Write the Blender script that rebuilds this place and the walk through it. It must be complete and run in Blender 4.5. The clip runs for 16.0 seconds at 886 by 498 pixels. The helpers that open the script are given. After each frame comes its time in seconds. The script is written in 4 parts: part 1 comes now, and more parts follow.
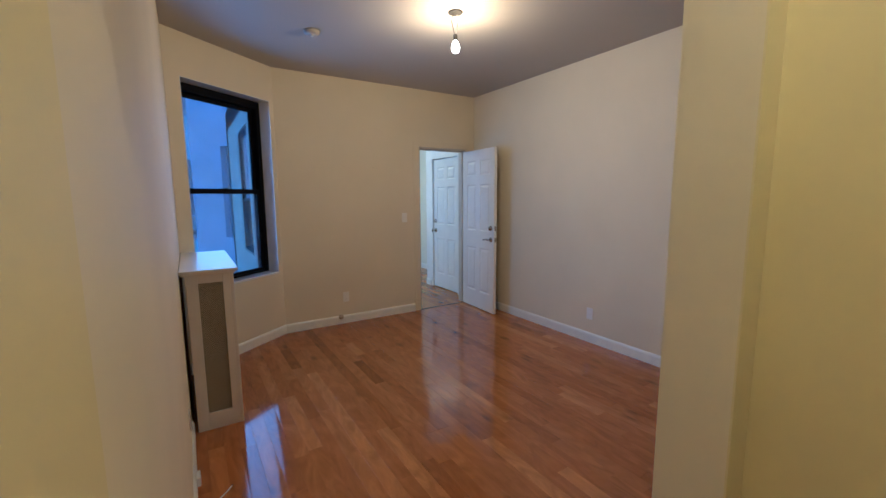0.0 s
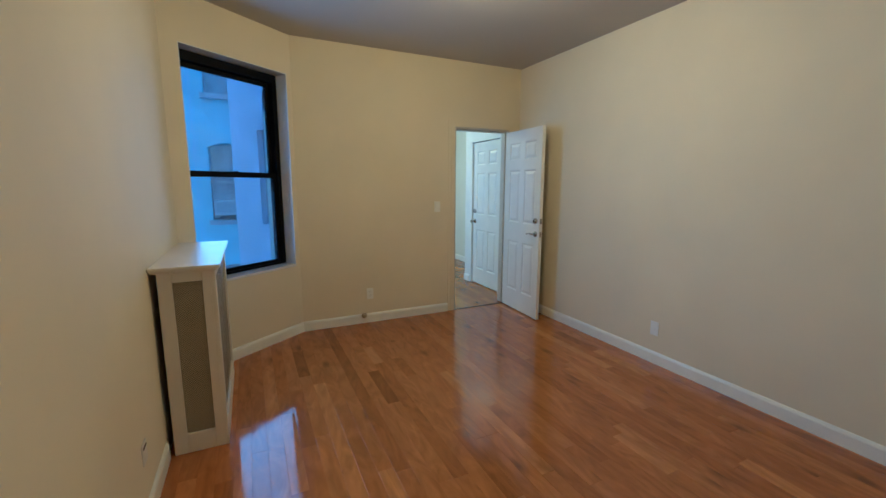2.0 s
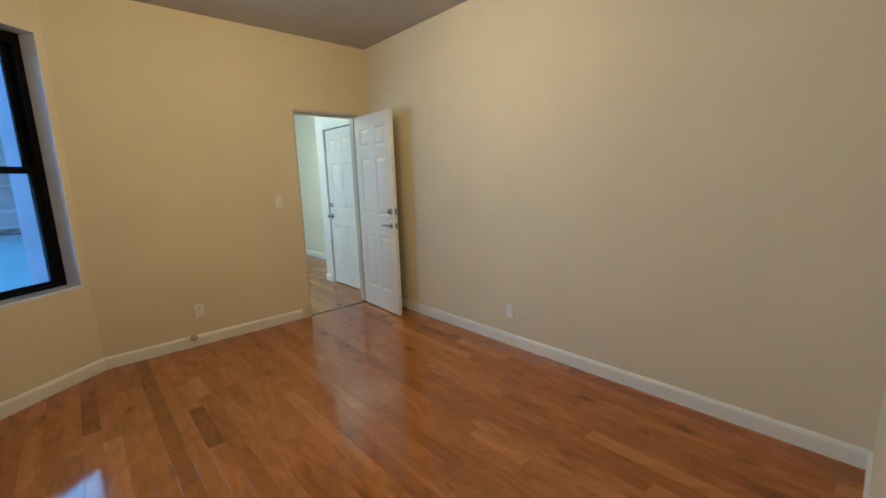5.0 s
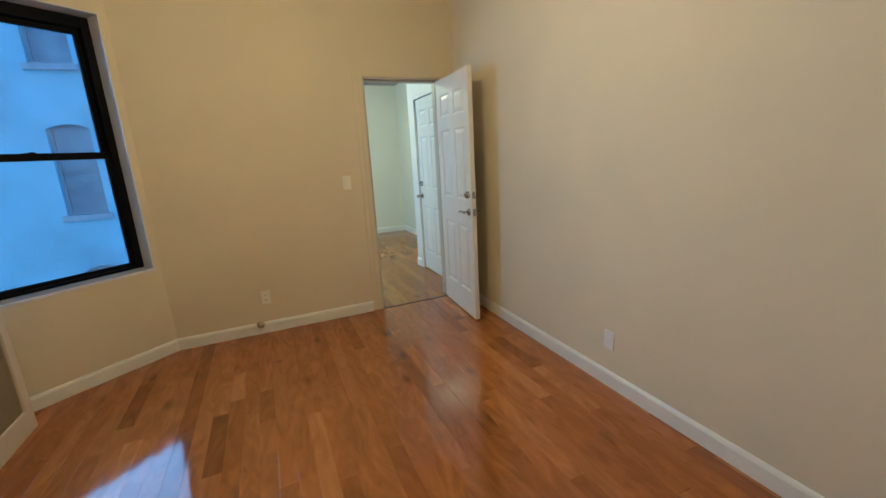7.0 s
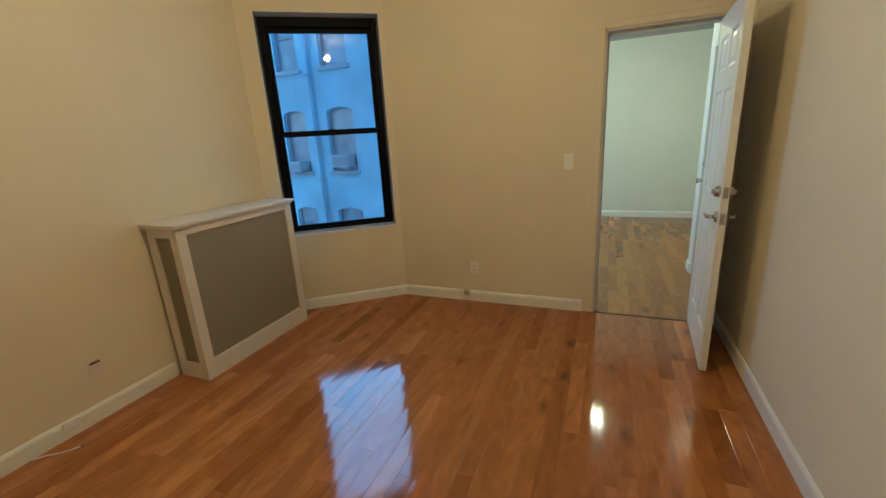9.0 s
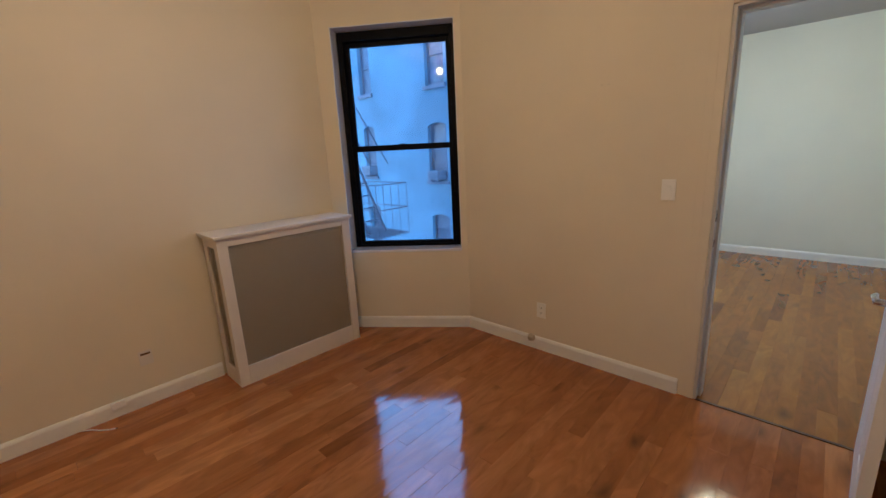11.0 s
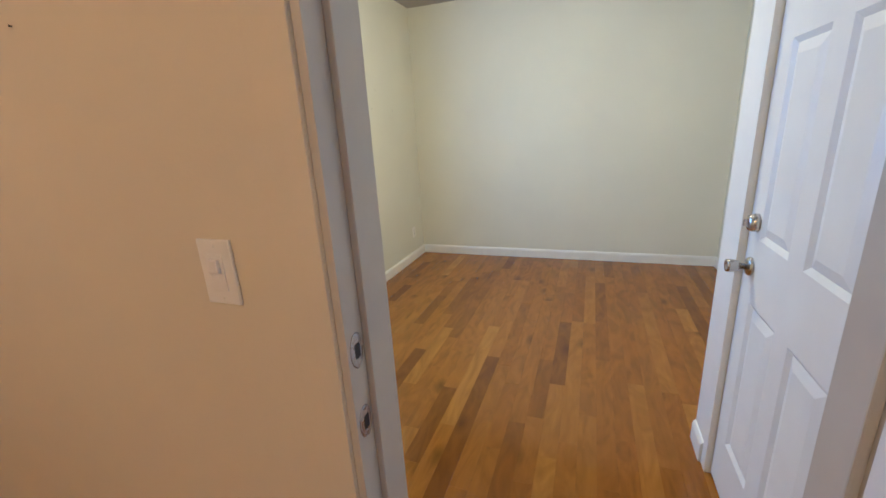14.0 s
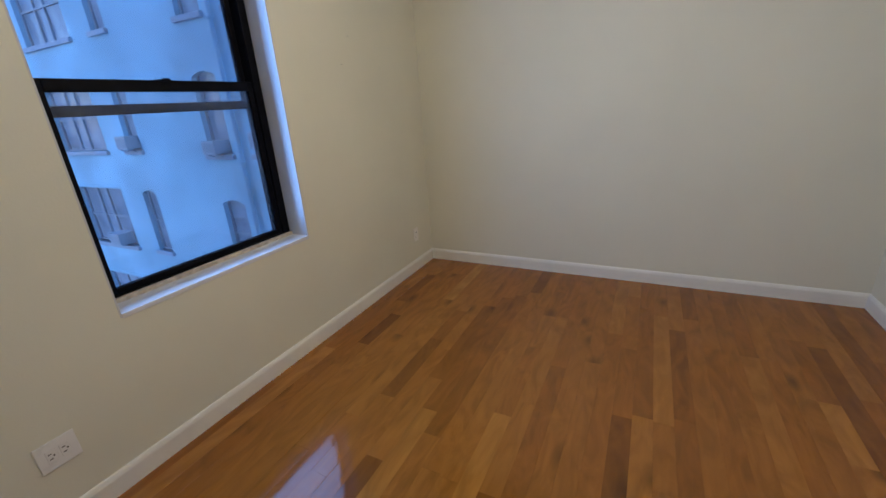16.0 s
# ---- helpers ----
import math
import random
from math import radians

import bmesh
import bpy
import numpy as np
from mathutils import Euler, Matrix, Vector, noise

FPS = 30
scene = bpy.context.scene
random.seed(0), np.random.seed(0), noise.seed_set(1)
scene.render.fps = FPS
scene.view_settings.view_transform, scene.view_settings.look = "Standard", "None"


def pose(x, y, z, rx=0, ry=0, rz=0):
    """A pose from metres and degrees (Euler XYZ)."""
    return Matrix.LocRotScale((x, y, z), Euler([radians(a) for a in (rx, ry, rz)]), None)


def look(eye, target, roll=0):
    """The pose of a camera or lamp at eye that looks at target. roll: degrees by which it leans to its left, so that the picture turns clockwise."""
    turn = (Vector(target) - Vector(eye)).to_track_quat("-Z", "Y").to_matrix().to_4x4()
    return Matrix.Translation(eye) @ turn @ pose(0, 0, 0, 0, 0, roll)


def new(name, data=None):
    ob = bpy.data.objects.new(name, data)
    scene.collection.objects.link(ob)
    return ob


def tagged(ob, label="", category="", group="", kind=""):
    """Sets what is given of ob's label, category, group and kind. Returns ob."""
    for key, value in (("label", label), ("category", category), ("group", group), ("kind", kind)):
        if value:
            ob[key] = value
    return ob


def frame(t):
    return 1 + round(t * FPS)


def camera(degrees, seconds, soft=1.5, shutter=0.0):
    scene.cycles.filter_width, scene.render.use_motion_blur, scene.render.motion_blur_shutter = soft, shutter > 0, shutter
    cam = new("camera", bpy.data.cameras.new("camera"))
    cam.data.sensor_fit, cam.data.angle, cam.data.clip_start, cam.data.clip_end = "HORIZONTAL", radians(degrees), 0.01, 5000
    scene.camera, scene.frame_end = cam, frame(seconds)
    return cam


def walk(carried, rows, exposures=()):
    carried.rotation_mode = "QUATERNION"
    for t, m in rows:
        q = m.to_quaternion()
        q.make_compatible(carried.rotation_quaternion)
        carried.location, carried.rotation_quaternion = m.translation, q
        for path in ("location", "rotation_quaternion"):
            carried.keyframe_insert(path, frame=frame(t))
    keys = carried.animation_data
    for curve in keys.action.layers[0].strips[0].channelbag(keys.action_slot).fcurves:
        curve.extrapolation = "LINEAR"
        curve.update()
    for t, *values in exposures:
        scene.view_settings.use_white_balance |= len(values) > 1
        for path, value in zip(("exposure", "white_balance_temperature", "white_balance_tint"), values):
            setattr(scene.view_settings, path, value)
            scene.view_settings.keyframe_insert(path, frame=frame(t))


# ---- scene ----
cam = camera(95.0, 16.0)
PATH = [
    (0, (0.053, 0.462, 1.474), (1.107, 2.142, 1.215), -0.4),
    (0.5, (0.197, 0.554, 1.475), (1.043, 2.342, 1.183), 0.2),
    (1, (0.3, 0.685, 1.465), (1.034, 2.521, 1.166), 0.4),
    (1.5, (0.383, 0.803, 1.477), (1.12, 2.636, 1.166), 0.5),
    (2, (0.459, 0.898, 1.453), (1.307, 2.681, 1.14), 0.2),
    (2.5, (0.485, 0.978, 1.449), (1.494, 2.673, 1.119), -0.2),
    (3, (0.488, 0.974, 1.426), (1.643, 2.572, 1.091), -0.6),
    (3.5, (0.477, 0.945, 1.415), (1.748, 2.452, 1.073), -1.0),
    (4, (0.483, 0.941, 1.393), (1.831, 2.379, 1.054), -1.3),
    (4.2, (0.55, 0.941, 1.393), (1.904, 2.373, 1.05), -1.4),
    (6.5, (1.409, 1.306, 1.388), (2.4, 2.994, 0.978), -3.1),
    (7, (1.669, 1.387, 1.411), (2.434, 3.179, 0.956), -3.2),
    (7.5, (1.904, 1.482, 1.445), (2.367, 3.365, 0.956), -3.1),
    (8, (2.218, 1.559, 1.447), (2.308, 3.492, 0.942), -2.9),
    (8.2, (2.295, 1.608, 1.438), (2.224, 3.54, 0.928), -3.0),
    (8.5, (2.469, 1.674, 1.422), (2.139, 3.577, 0.903), -3.1),
    (9, (2.605, 1.742, 1.455), (1.874, 3.523, 0.916), -3.3),
    (9.2, (2.671, 1.741, 1.449), (1.803, 3.459, 0.907), -3.1),
    (11.3, (2.982, 2.674, 1.475), (1.625, 4.074, 1.03), -2.7),
    (11.5, (2.934, 2.782, 1.468), (1.595, 4.211, 1.059), -2.5),
    (12, (2.84, 3.106, 1.499), (1.58, 4.607, 1.102), -2.5),
    (12.5, (2.821, 3.469, 1.459), (1.698, 5.076, 1.066), -3.2),
    (13, (2.816, 3.861, 1.445), (1.94, 5.596, 0.975), -3.8),
    (13.5, (2.876, 4.181, 1.429), (2.209, 5.993, 0.907), -4.0),
    (14, (2.924, 4.513, 1.422), (2.253, 6.312, 0.862), -3.3),
    (14.5, (2.939, 4.856, 1.406), (2.11, 6.578, 0.817), -3.6),
    (15, (2.882, 5.139, 1.383), (1.871, 6.754, 0.774), -3.4),
    (15.5, (2.842, 5.477, 1.401), (1.759, 7.032, 0.762), -2.8),
    (16, (2.793, 5.755, 1.375), (1.927, 7.428, 0.703), -3.9),
]
EXPOSURES = [(0.0, 2.1, 4200, 17), (0.5, 2.15, 4200, 4), (1.0, 2.17, 4150, 3), (2.5, 2.32, 4250, 2), (3.5, 2.40, 4620, 5), (4.0, 2.42, 4700, 5), (6.4, 2.45, 4650, 2), (7.0, 2.45, 4680, 4), (7.5, 2.42, 4600, 6), (8.5, 2.3, 4750, 5), (9.2, 2.32, 4800, 1), (11.5, 2.12, 4750, 27), (12.5, 2.1, 4750, 28), (13.0, 2.15, 4950, 31), (13.5, 2.1, 4950, 29), (14.0, 2.5, 4950, 28), (14.5, 2.25, 4950, 29), (15.0, 1.96, 4950, 33), (16.0, 1.83, 5050, 35)]
walk(cam, [(t, look(eye, target, roll)) for t, eye, target, roll in PATH], EXPOSURES)

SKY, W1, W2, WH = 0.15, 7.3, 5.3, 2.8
WIN1, WIN2 = 2.4, 4.2
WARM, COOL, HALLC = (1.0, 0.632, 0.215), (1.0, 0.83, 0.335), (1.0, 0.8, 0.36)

# world, sky and lamps
world = bpy.data.worlds.new("sky")
scene.world = world
world.use_nodes = True
wn = world.node_tree
sky = wn.nodes.new("ShaderNodeTexSky")
sky.sky_type, sky.sun_disc = "NISHITA", False
sky.sun_elevation, sky.sun_rotation = radians(11.5), 0.0
sky.ozone_density, sky.dust_density, sky.air_density = 4.5, 0.3, 1.3
wn.links.new(sky.outputs["Color"], wn.nodes["Background"].inputs["Color"])
wn.nodes["Background"].inputs["Strength"].default_value = SKY

sun_data = bpy.data.lights.new("sun", "SUN")
sun_data.energy, sun_data.angle, sun_data.color = 0.5, radians(12), (1.0, 0.93, 0.85)
sun = new("sun", sun_data)
sun.matrix_world = look((0, 60, 40), (0, 0, 40 - 60 * math.tan(radians(11.5))))


def point_lamp(name, place, watts, colour, radius):
    data = bpy.data.lights.new(name, "POINT")
    data.energy, data.color, data.shadow_soft_size = watts, colour, radius
    lamp = new(name, data)
    lamp.location = place
    return lamp


BULB_1 = (1.775, 3.02, 2.53)
LAMP_2 = (2.525, 7.10, 2.555)
# place of the added hall light, out of view
FILL_H = (0.38, 0.20, 2.56)


def window_light(name, m, w, h, watts, spread):
    """Stands in an opening for the light of the sky."""
    data = bpy.data.lights.new(name, "AREA")
    data.shape, data.size, data.size_y = "RECTANGLE", w, h
    data.energy, data.color, data.spread = watts, (0.34, 0.68, 1.0), radians(spread)
    lamp = new(name, data)
    lamp.matrix_world = m @ pose(0, 0, 0, -90)
    return lamp


point_lamp("bulb_light", BULB_1, W1, WARM, 0.042)
point_lamp("bedroom_light", LAMP_2, W2, COOL, 0.10)
dome_data = bpy.data.lights.new("bedroom_dome_light", "AREA")
dome_data.shape, dome_data.size, dome_data.energy, dome_data.color = "DISK", 0.28, 2.1, COOL
new("bedroom_dome_light", dome_data).location = (LAMP_2[0], LAMP_2[1], 2.55)
# added fill for the hall, its source is not seen
point_lamp("hall_fill_light", FILL_H, WH, HALLC, 0.05)


# materials
def material(name, colour, rough=0.5, metal=0.0, vary=0.06, scale=6.0, bump=0.02, bump_scale=60.0, coat=0.0, gloss_vary=0.08, spec=0.5):
    m = bpy.data.materials.new(name)
    m.use_nodes = True
    n, l = m.node_tree.nodes, m.node_tree.links
    b = n["Principled BSDF"]
    b.inputs["Metallic"].default_value = metal
    b.inputs["Coat Weight"].default_value = coat
    b.inputs["Specular IOR Level"].default_value = spec
    geo = n.new("ShaderNodeNewGeometry")
    big = n.new("ShaderNodeTexNoise")
    big.inputs["Scale"].default_value, big.inputs["Detail"].default_value = scale, 5.0
    l.new(geo.outputs["Position"], big.inputs["Vector"])
    ramp = n.new("ShaderNodeMapRange")
    ramp.inputs["From Min"].default_value, ramp.inputs["From Max"].default_value = 0.3, 0.7
    ramp.inputs["To Min"].default_value, ramp.inputs["To Max"].default_value = 1.0 - vary, 1.0 + vary
    l.new(big.outputs["Fac"], ramp.inputs["Value"])
    mul = n.new("ShaderNodeVectorMath")
    mul.operation = "SCALE"
    mul.inputs[0].default_value = colour
    l.new(ramp.outputs["Result"], mul.inputs["Scale"])
    l.new(mul.outputs["Vector"], b.inputs["Base Color"])
    fine = n.new("ShaderNodeTexNoise")
    fine.inputs["Scale"].default_value, fine.inputs["Detail"].default_value = bump_scale, 4.0
    l.new(geo.outputs["Position"], fine.inputs["Vector"])
    rr = n.new("ShaderNodeMapRange")
    rr.inputs["To Min"].default_value, rr.inputs["To Max"].default_value = max(0.02, rough - gloss_vary), min(1.0, rough + gloss_vary)
    l.new(big.outputs["Fac"], rr.inputs["Value"])
    l.new(rr.outputs["Result"], b.inputs["Roughness"])
    if bump:
        bm_node = n.new("ShaderNodeBump")
        bm_node.inputs["Strength"].default_value, bm_node.inputs["Distance"].default_value = 0.5, bump
        l.new(fine.outputs["Fac"], bm_node.inputs["Height"])
        l.new(bm_node.outputs["Normal"], b.inputs["Normal"])
    return m


def wood_floor(name, dark, mid, light, rough, pores=0.04, figure_depth=1.0, ior=1.56):
    m = bpy.data.materials.new(name)
    m.use_nodes = True
    n, l = m.node_tree.nodes, m.node_tree.links
    b = n["Principled BSDF"]
    geo, info = n.new("ShaderNodeNewGeometry"), n.new("ShaderNodeObjectInfo")
    shift = n.new("ShaderNodeVectorMath")
    shift.operation = "SCALE"
    shift.inputs[0].default_value = (37.0, 61.0, 19.0)
    l.new(info.outputs["Random"], shift.inputs["Scale"])
    add = n.new("ShaderNodeVectorMath")
    l.new(geo.outputs["Position"], add.inputs[0])
    l.new(shift.outputs["Vector"], add.inputs[1])
    stretch = n.new("ShaderNodeMapping")
    stretch.inputs["Scale"].default_value = (1.0, 0.09, 1.0)
    l.new(add.outputs["Vector"], stretch.inputs["Vector"])
    grain = n.new("ShaderNodeTexNoise")
    grain.inputs["Scale"].default_value, grain.inputs["Detail"].default_value, grain.inputs["Roughness"].default_value = 48.0, 4.0, 0.6
    grain.inputs["Distortion"].default_value = 0.6
    l.new(stretch.outputs["Vector"], grain.inputs["Vector"])
    # cathedral figure along the board
    fig_map = n.new("ShaderNodeMapping")
    fig_map.inputs["Scale"].default_value = (1.0, 0.30, 1.0)
    l.new(add.outputs["Vector"], fig_map.inputs["Vector"])
    figure = n.new("ShaderNodeTexNoise")
    figure.inputs["Scale"].default_value, figure.inputs["Detail"].default_value = 8.5, 3.0
    figure.inputs["Distortion"].default_value = 2.4
    l.new(fig_map.outputs["Vector"], figure.inputs["Vector"])
    # tone of each board
    tone = n.new("ShaderNodeValToRGB")
    e = tone.color_ramp.elements
    e[0].position, e[0].color = 0.0, (*dark, 1)
    e[1].position, e[1].color = 1.0, (*light, 1)
    x = e.new(0.05)
    x.color = (*[0.55 * a + 0.45 * c for a, c in zip(dark, mid)], 1)
    x = e.new(0.80)
    x.color = (*[0.3 * a + 0.7 * c for a, c in zip(light, mid)], 1)
    x = e.new(0.20)
    x.color = (*mid, 1)
    l.new(info.outputs["Random"], tone.inputs["Fac"])
    g = n.new("ShaderNodeMapRange")
    g.inputs["From Min"].default_value, g.inputs["From Max"].default_value = 0.28, 0.72
    g.inputs["To Min"].default_value, g.inputs["To Max"].default_value = 0.95, 1.045
    l.new(grain.outputs["Fac"], g.inputs["Value"])
    g2 = n.new("ShaderNodeMapRange")
    g2.inputs["From Min"].default_value, g2.inputs["From Max"].default_value = 0.3, 0.7
    g2.inputs["To Min"].default_value, g2.inputs["To Max"].default_value = 1.0 - 0.20 * figure_depth, 1.0 + 0.18 * figure_depth
    l.new(figure.outputs["Fac"], g2.inputs["Value"])
    mm = n.new("ShaderNodeMath")
    mm.operation = "MULTIPLY"
    l.new(g.outputs["Result"], mm.inputs[0])
    l.new(g2.outputs["Result"], mm.inputs[1])
    # knots: small dark spots, rare
    knot_map = n.new("ShaderNodeMapping")
    knot_map.inputs["Scale"].default_value = (1.0, 0.50, 1.0)
    l.new(add.outputs["Vector"], knot_map.inputs["Vector"])
    vor = n.new("ShaderNodeTexVoronoi")
    vor.voronoi_dimensions = "2D"
    vor.inputs["Scale"].default_value = 2.3
    l.new(knot_map.outputs["Vector"], vor.inputs["Vector"])
    k = n.new("ShaderNodeMapRange")
    k.inputs["From Min"].default_value, k.inputs["From Max"].default_value = 0.01, 0.105
    k.inputs["To Min"].default_value, k.inputs["To Max"].default_value = 0.56, 1.0
    l.new(vor.outputs["Distance"], k.inputs["Value"])
    mk = n.new("ShaderNodeMath")
    mk.operation = "MULTIPLY"
    l.new(mm.outputs["Value"], mk.inputs[0])
    l.new(k.outputs["Result"], mk.inputs[1])
    col = n.new("ShaderNodeVectorMath")
    col.operation = "SCALE"
    l.new(tone.outputs["Color"], col.inputs[0])
    l.new(mk.outputs["Value"], col.inputs["Scale"])
    l.new(col.outputs["Vector"], b.inputs["Base Color"])
    wear = n.new("ShaderNodeTexNoise")
    wear.inputs["Scale"].default_value, wear.inputs["Detail"].default_value = 3.0, 6.0
    l.new(geo.outputs["Position"], wear.inputs["Vector"])
    rr = n.new("ShaderNodeMapRange")
    rr.inputs["From Min"].default_value, rr.inputs["From Max"].default_value = 0.3, 0.7
    rr.inputs["To Min"].default_value, rr.inputs["To Max"].default_value = rough - 0.03, rough + 0.05
    l.new(wear.outputs["Fac"], rr.inputs["Value"])
    l.new(rr.outputs["Result"], b.inputs["Roughness"])
    b.inputs["IOR"].default_value = ior
    b.inputs["Specular IOR Level"].default_value = 0.5
    # slow waves of the varnish, and the pores
    wave = n.new("ShaderNodeTexNoise")
    wave.inputs["Scale"].default_value, wave.inputs["Detail"].default_value = 9.0, 1.0
    l.new(add.outputs["Vector"], wave.inputs["Vector"])
    b1, b2 = n.new("ShaderNodeBump"), n.new("ShaderNodeBump")
    b1.inputs["Strength"].default_value, b1.inputs["Distance"].default_value = 0.12, 0.0022
    b2.inputs["Strength"].default_value, b2.inputs["Distance"].default_value = pores, 0.0005
    l.new(wave.outputs["Fac"], b1.inputs["Height"])
    l.new(grain.outputs["Fac"], b2.inputs["Height"])
    l.new(b1.outputs["Normal"], b2.inputs["Normal"])
    l.new(b2.outputs["Normal"], b.inputs["Normal"])
    return m


def glass(name):
    m = bpy.data.materials.new(name)
    m.use_nodes = True
    b = m.node_tree.nodes["Principled BSDF"]
    b.inputs["Base Color"].default_value = (0.97, 0.985, 1.0, 1)
    b.inputs["Transmission Weight"].default_value, b.inputs["Roughness"].default_value, b.inputs["IOR"].default_value = 1.0, 0.0, 1.45
    # a thin film of dust, thicker in streaks
    n, l = m.node_tree.nodes, m.node_tree.links
    geo, noise, amount = n.new("ShaderNodeNewGeometry"), n.new("ShaderNodeTexNoise"), n.new("ShaderNodeMapRange")
    noise.inputs["Scale"].default_value, noise.inputs["Detail"].default_value = 3.0, 5.0
    l.new(geo.outputs["Position"], noise.inputs["Vector"])
    amount.inputs["From Min"].default_value, amount.inputs["From Max"].default_value = 0.3, 0.7
    amount.inputs["To Min"].default_value, amount.inputs["To Max"].default_value = 0.04, 0.13
    l.new(noise.outputs["Fac"], amount.inputs["Value"])
    dust, mix = n.new("ShaderNodeBsdfTranslucent"), n.new("ShaderNodeMixShader")
    dust.inputs["Color"].default_value = (0.8, 0.82, 0.85, 1)
    l.new(amount.outputs["Result"], mix.inputs["Fac"])
    l.new(b.outputs["BSDF"], mix.inputs[1])
    l.new(dust.outputs["BSDF"], mix.inputs[2])
    l.new(mix.outputs["Shader"], n["Material Output"].inputs["Surface"])
    return m


def glow(name, colour, strength):
    m = bpy.data.materials.new(name)
    m.use_nodes = True
    b = m.node_tree.nodes["Principled BSDF"]
    b.inputs["Emission Color"].default_value, b.inputs["Emission Strength"].default_value = (*colour, 1), strength
    return m


PAINT_1 = material("wall_paint_living", (0.785, 0.695, 0.505), 0.72, vary=0.035, scale=1.6, bump=0.0009, bump_scale=110, spec=0.22)
PAINT_2 = material("wall_paint_bedroom", (0.775, 0.752, 0.61), 0.72, vary=0.03, scale=1.6, bump=0.0009, bump_scale=110, spec=0.22)
PAINT_H = material("wall_paint_hall", (0.76, 0.66, 0.36), 0.7, vary=0.03, scale=1.8, bump=0.0005, bump_scale=120, spec=0.22)
# ceiling white, darkened in its colour to hold down the bulb's glow
CEIL = material("darkened_ceiling_white", (0.43, 0.39, 0.35), 0.5, vary=0.03, scale=1.2, bump=0.0015, bump_scale=90)
TRIM = material("white_trim_paint", (0.87, 0.85, 0.77), 0.32, vary=0.03, scale=9, bump=0.0006, bump_scale=50)
DOORP = material("white_door_paint", (0.85, 0.83, 0.765), 0.36, vary=0.025, scale=7, bump=0.0005, bump_scale=120)
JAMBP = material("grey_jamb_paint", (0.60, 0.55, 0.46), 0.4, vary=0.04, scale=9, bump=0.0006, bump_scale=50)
SILLP = material("white_sill_paint", (0.80, 0.80, 0.80), 0.14, vary=0.04, scale=9, bump=0.0006, bump_scale=40, coat=0.6)
# reveal white darkened in colour, as the window lamp overlights it
REVEAL_2 = material("shaded_reveal_white", (0.60, 0.60, 0.61), 0.4, vary=0.04, scale=9, bump=0.0006, bump_scale=40)
BLACK = material("black_window_metal", (0.005, 0.005, 0.007), 0.5, 0.0, vary=0.3, scale=20, bump=0.0003, bump_scale=90, spec=0.08)
COVERP = material("radiator_cover_paint", (0.76, 0.70, 0.60), 0.36, vary=0.03, scale=8, bump=0.0006, bump_scale=60)
MESHP = material("perforated_sheet", (0.42, 0.37, 0.27), 0.5, 0.2, vary=0.05, scale=12, bump=0)
# near-black that stands for shade inside closed things
DARK = material("inner_shade_black", (0.02, 0.018, 0.016), 0.9, vary=0.2, scale=9, bump=0.001)
PLATE = material("ivory_plastic", (0.89, 0.86, 0.77), 0.3, vary=0.02, scale=20, bump=0)
PLATEW = material("white_plastic", (0.87, 0.86, 0.83), 0.3, vary=0.02, scale=20, bump=0)
SLOT = material("dark_slot", (0.03, 0.028, 0.026), 0.6, vary=0.1, bump=0)
NICKEL = material("satin_nickel", (0.55, 0.52, 0.48), 0.26, 1.0, vary=0.06, scale=30, bump=0)
CAULK = material("old_beige_caulk", (0.55, 0.48, 0.36), 0.6, vary=0.25, scale=30, bump=0.002, bump_scale=60)
BRASS = material("aged_brass", (0.50, 0.42, 0.28), 0.45, 0.3, vary=0.15, scale=60, bump=0.0004)
STRIP = material("dark_threshold_wood", (0.12, 0.068, 0.038), 0.2, vary=0.2, scale=14, bump=0.0008)
SUBFLOOR = material("dark_joint", (0.09, 0.035, 0.012), 0.8, vary=0.2, scale=10, bump=0)
GLASS = glass("window_glass")
FLOOR_1 = wood_floor("red_oak_boards", (0.25, 0.078, 0.011), (0.365, 0.123, 0.021), (0.51, 0.200, 0.043), 0.075)
FLOOR_2 = wood_floor("honey_oak_boards", (0.185, 0.061, 0.004), (0.285, 0.101, 0.007), (0.40, 0.165, 0.016), 0.085, 0.0, 0.9, 1.47)
# white brick with the courtyard's blue daylight tinted into its colour
STUCCO = material("blue_lit_white_brick", (0.54, 0.78, 0.85), 0.8, vary=0.17, scale=0.55, bump=0.012, bump_scale=14)
BRICK_W = material("worn_brick_wing", (0.50, 0.37, 0.36), 0.85, vary=0.15, scale=1.4, bump=0.012, bump_scale=16)
# stucco likewise shifted to blue for the daylight on it
STUCCO_B = material("blue_lit_stucco", (0.66, 0.67, 0.79), 0.8, vary=0.07, scale=0.9, bump=0.01, bump_scale=12)
# far glass and frames are lightened, the haze is in their colour
FARGLASS = material("hazed_far_glass", (0.40, 0.42, 0.45), 0.2, vary=0.35, scale=1.5, bump=0)
FARFRAME = material("hazed_far_frame", (0.40, 0.41, 0.42), 0.6, vary=0.1, bump=0)
FARSILL = material("stone_sill", (0.55, 0.56, 0.58), 0.8, vary=0.12, bump=0.004)
BLIND = material("pale_shade_and_pane", (0.45, 0.47, 0.5), 0.8, vary=0.08, scale=3, bump=0)
IRON = material("pale_far_iron", (0.50, 0.50, 0.52), 0.6, 0.0, vary=0.25, scale=12, bump=0.001)
ACP = material("pale_metal_case", (0.60, 0.61, 0.60), 0.5, vary=0.06, scale=8, bump=0)
ASPHALT = material("courtyard_concrete", (0.22, 0.22, 0.22), 0.85, vary=0.2, scale=0.8, bump=0.004, bump_scale=20)
BULBG = glow("lit_bulb", (1.0, 0.74, 0.40), 12.0)
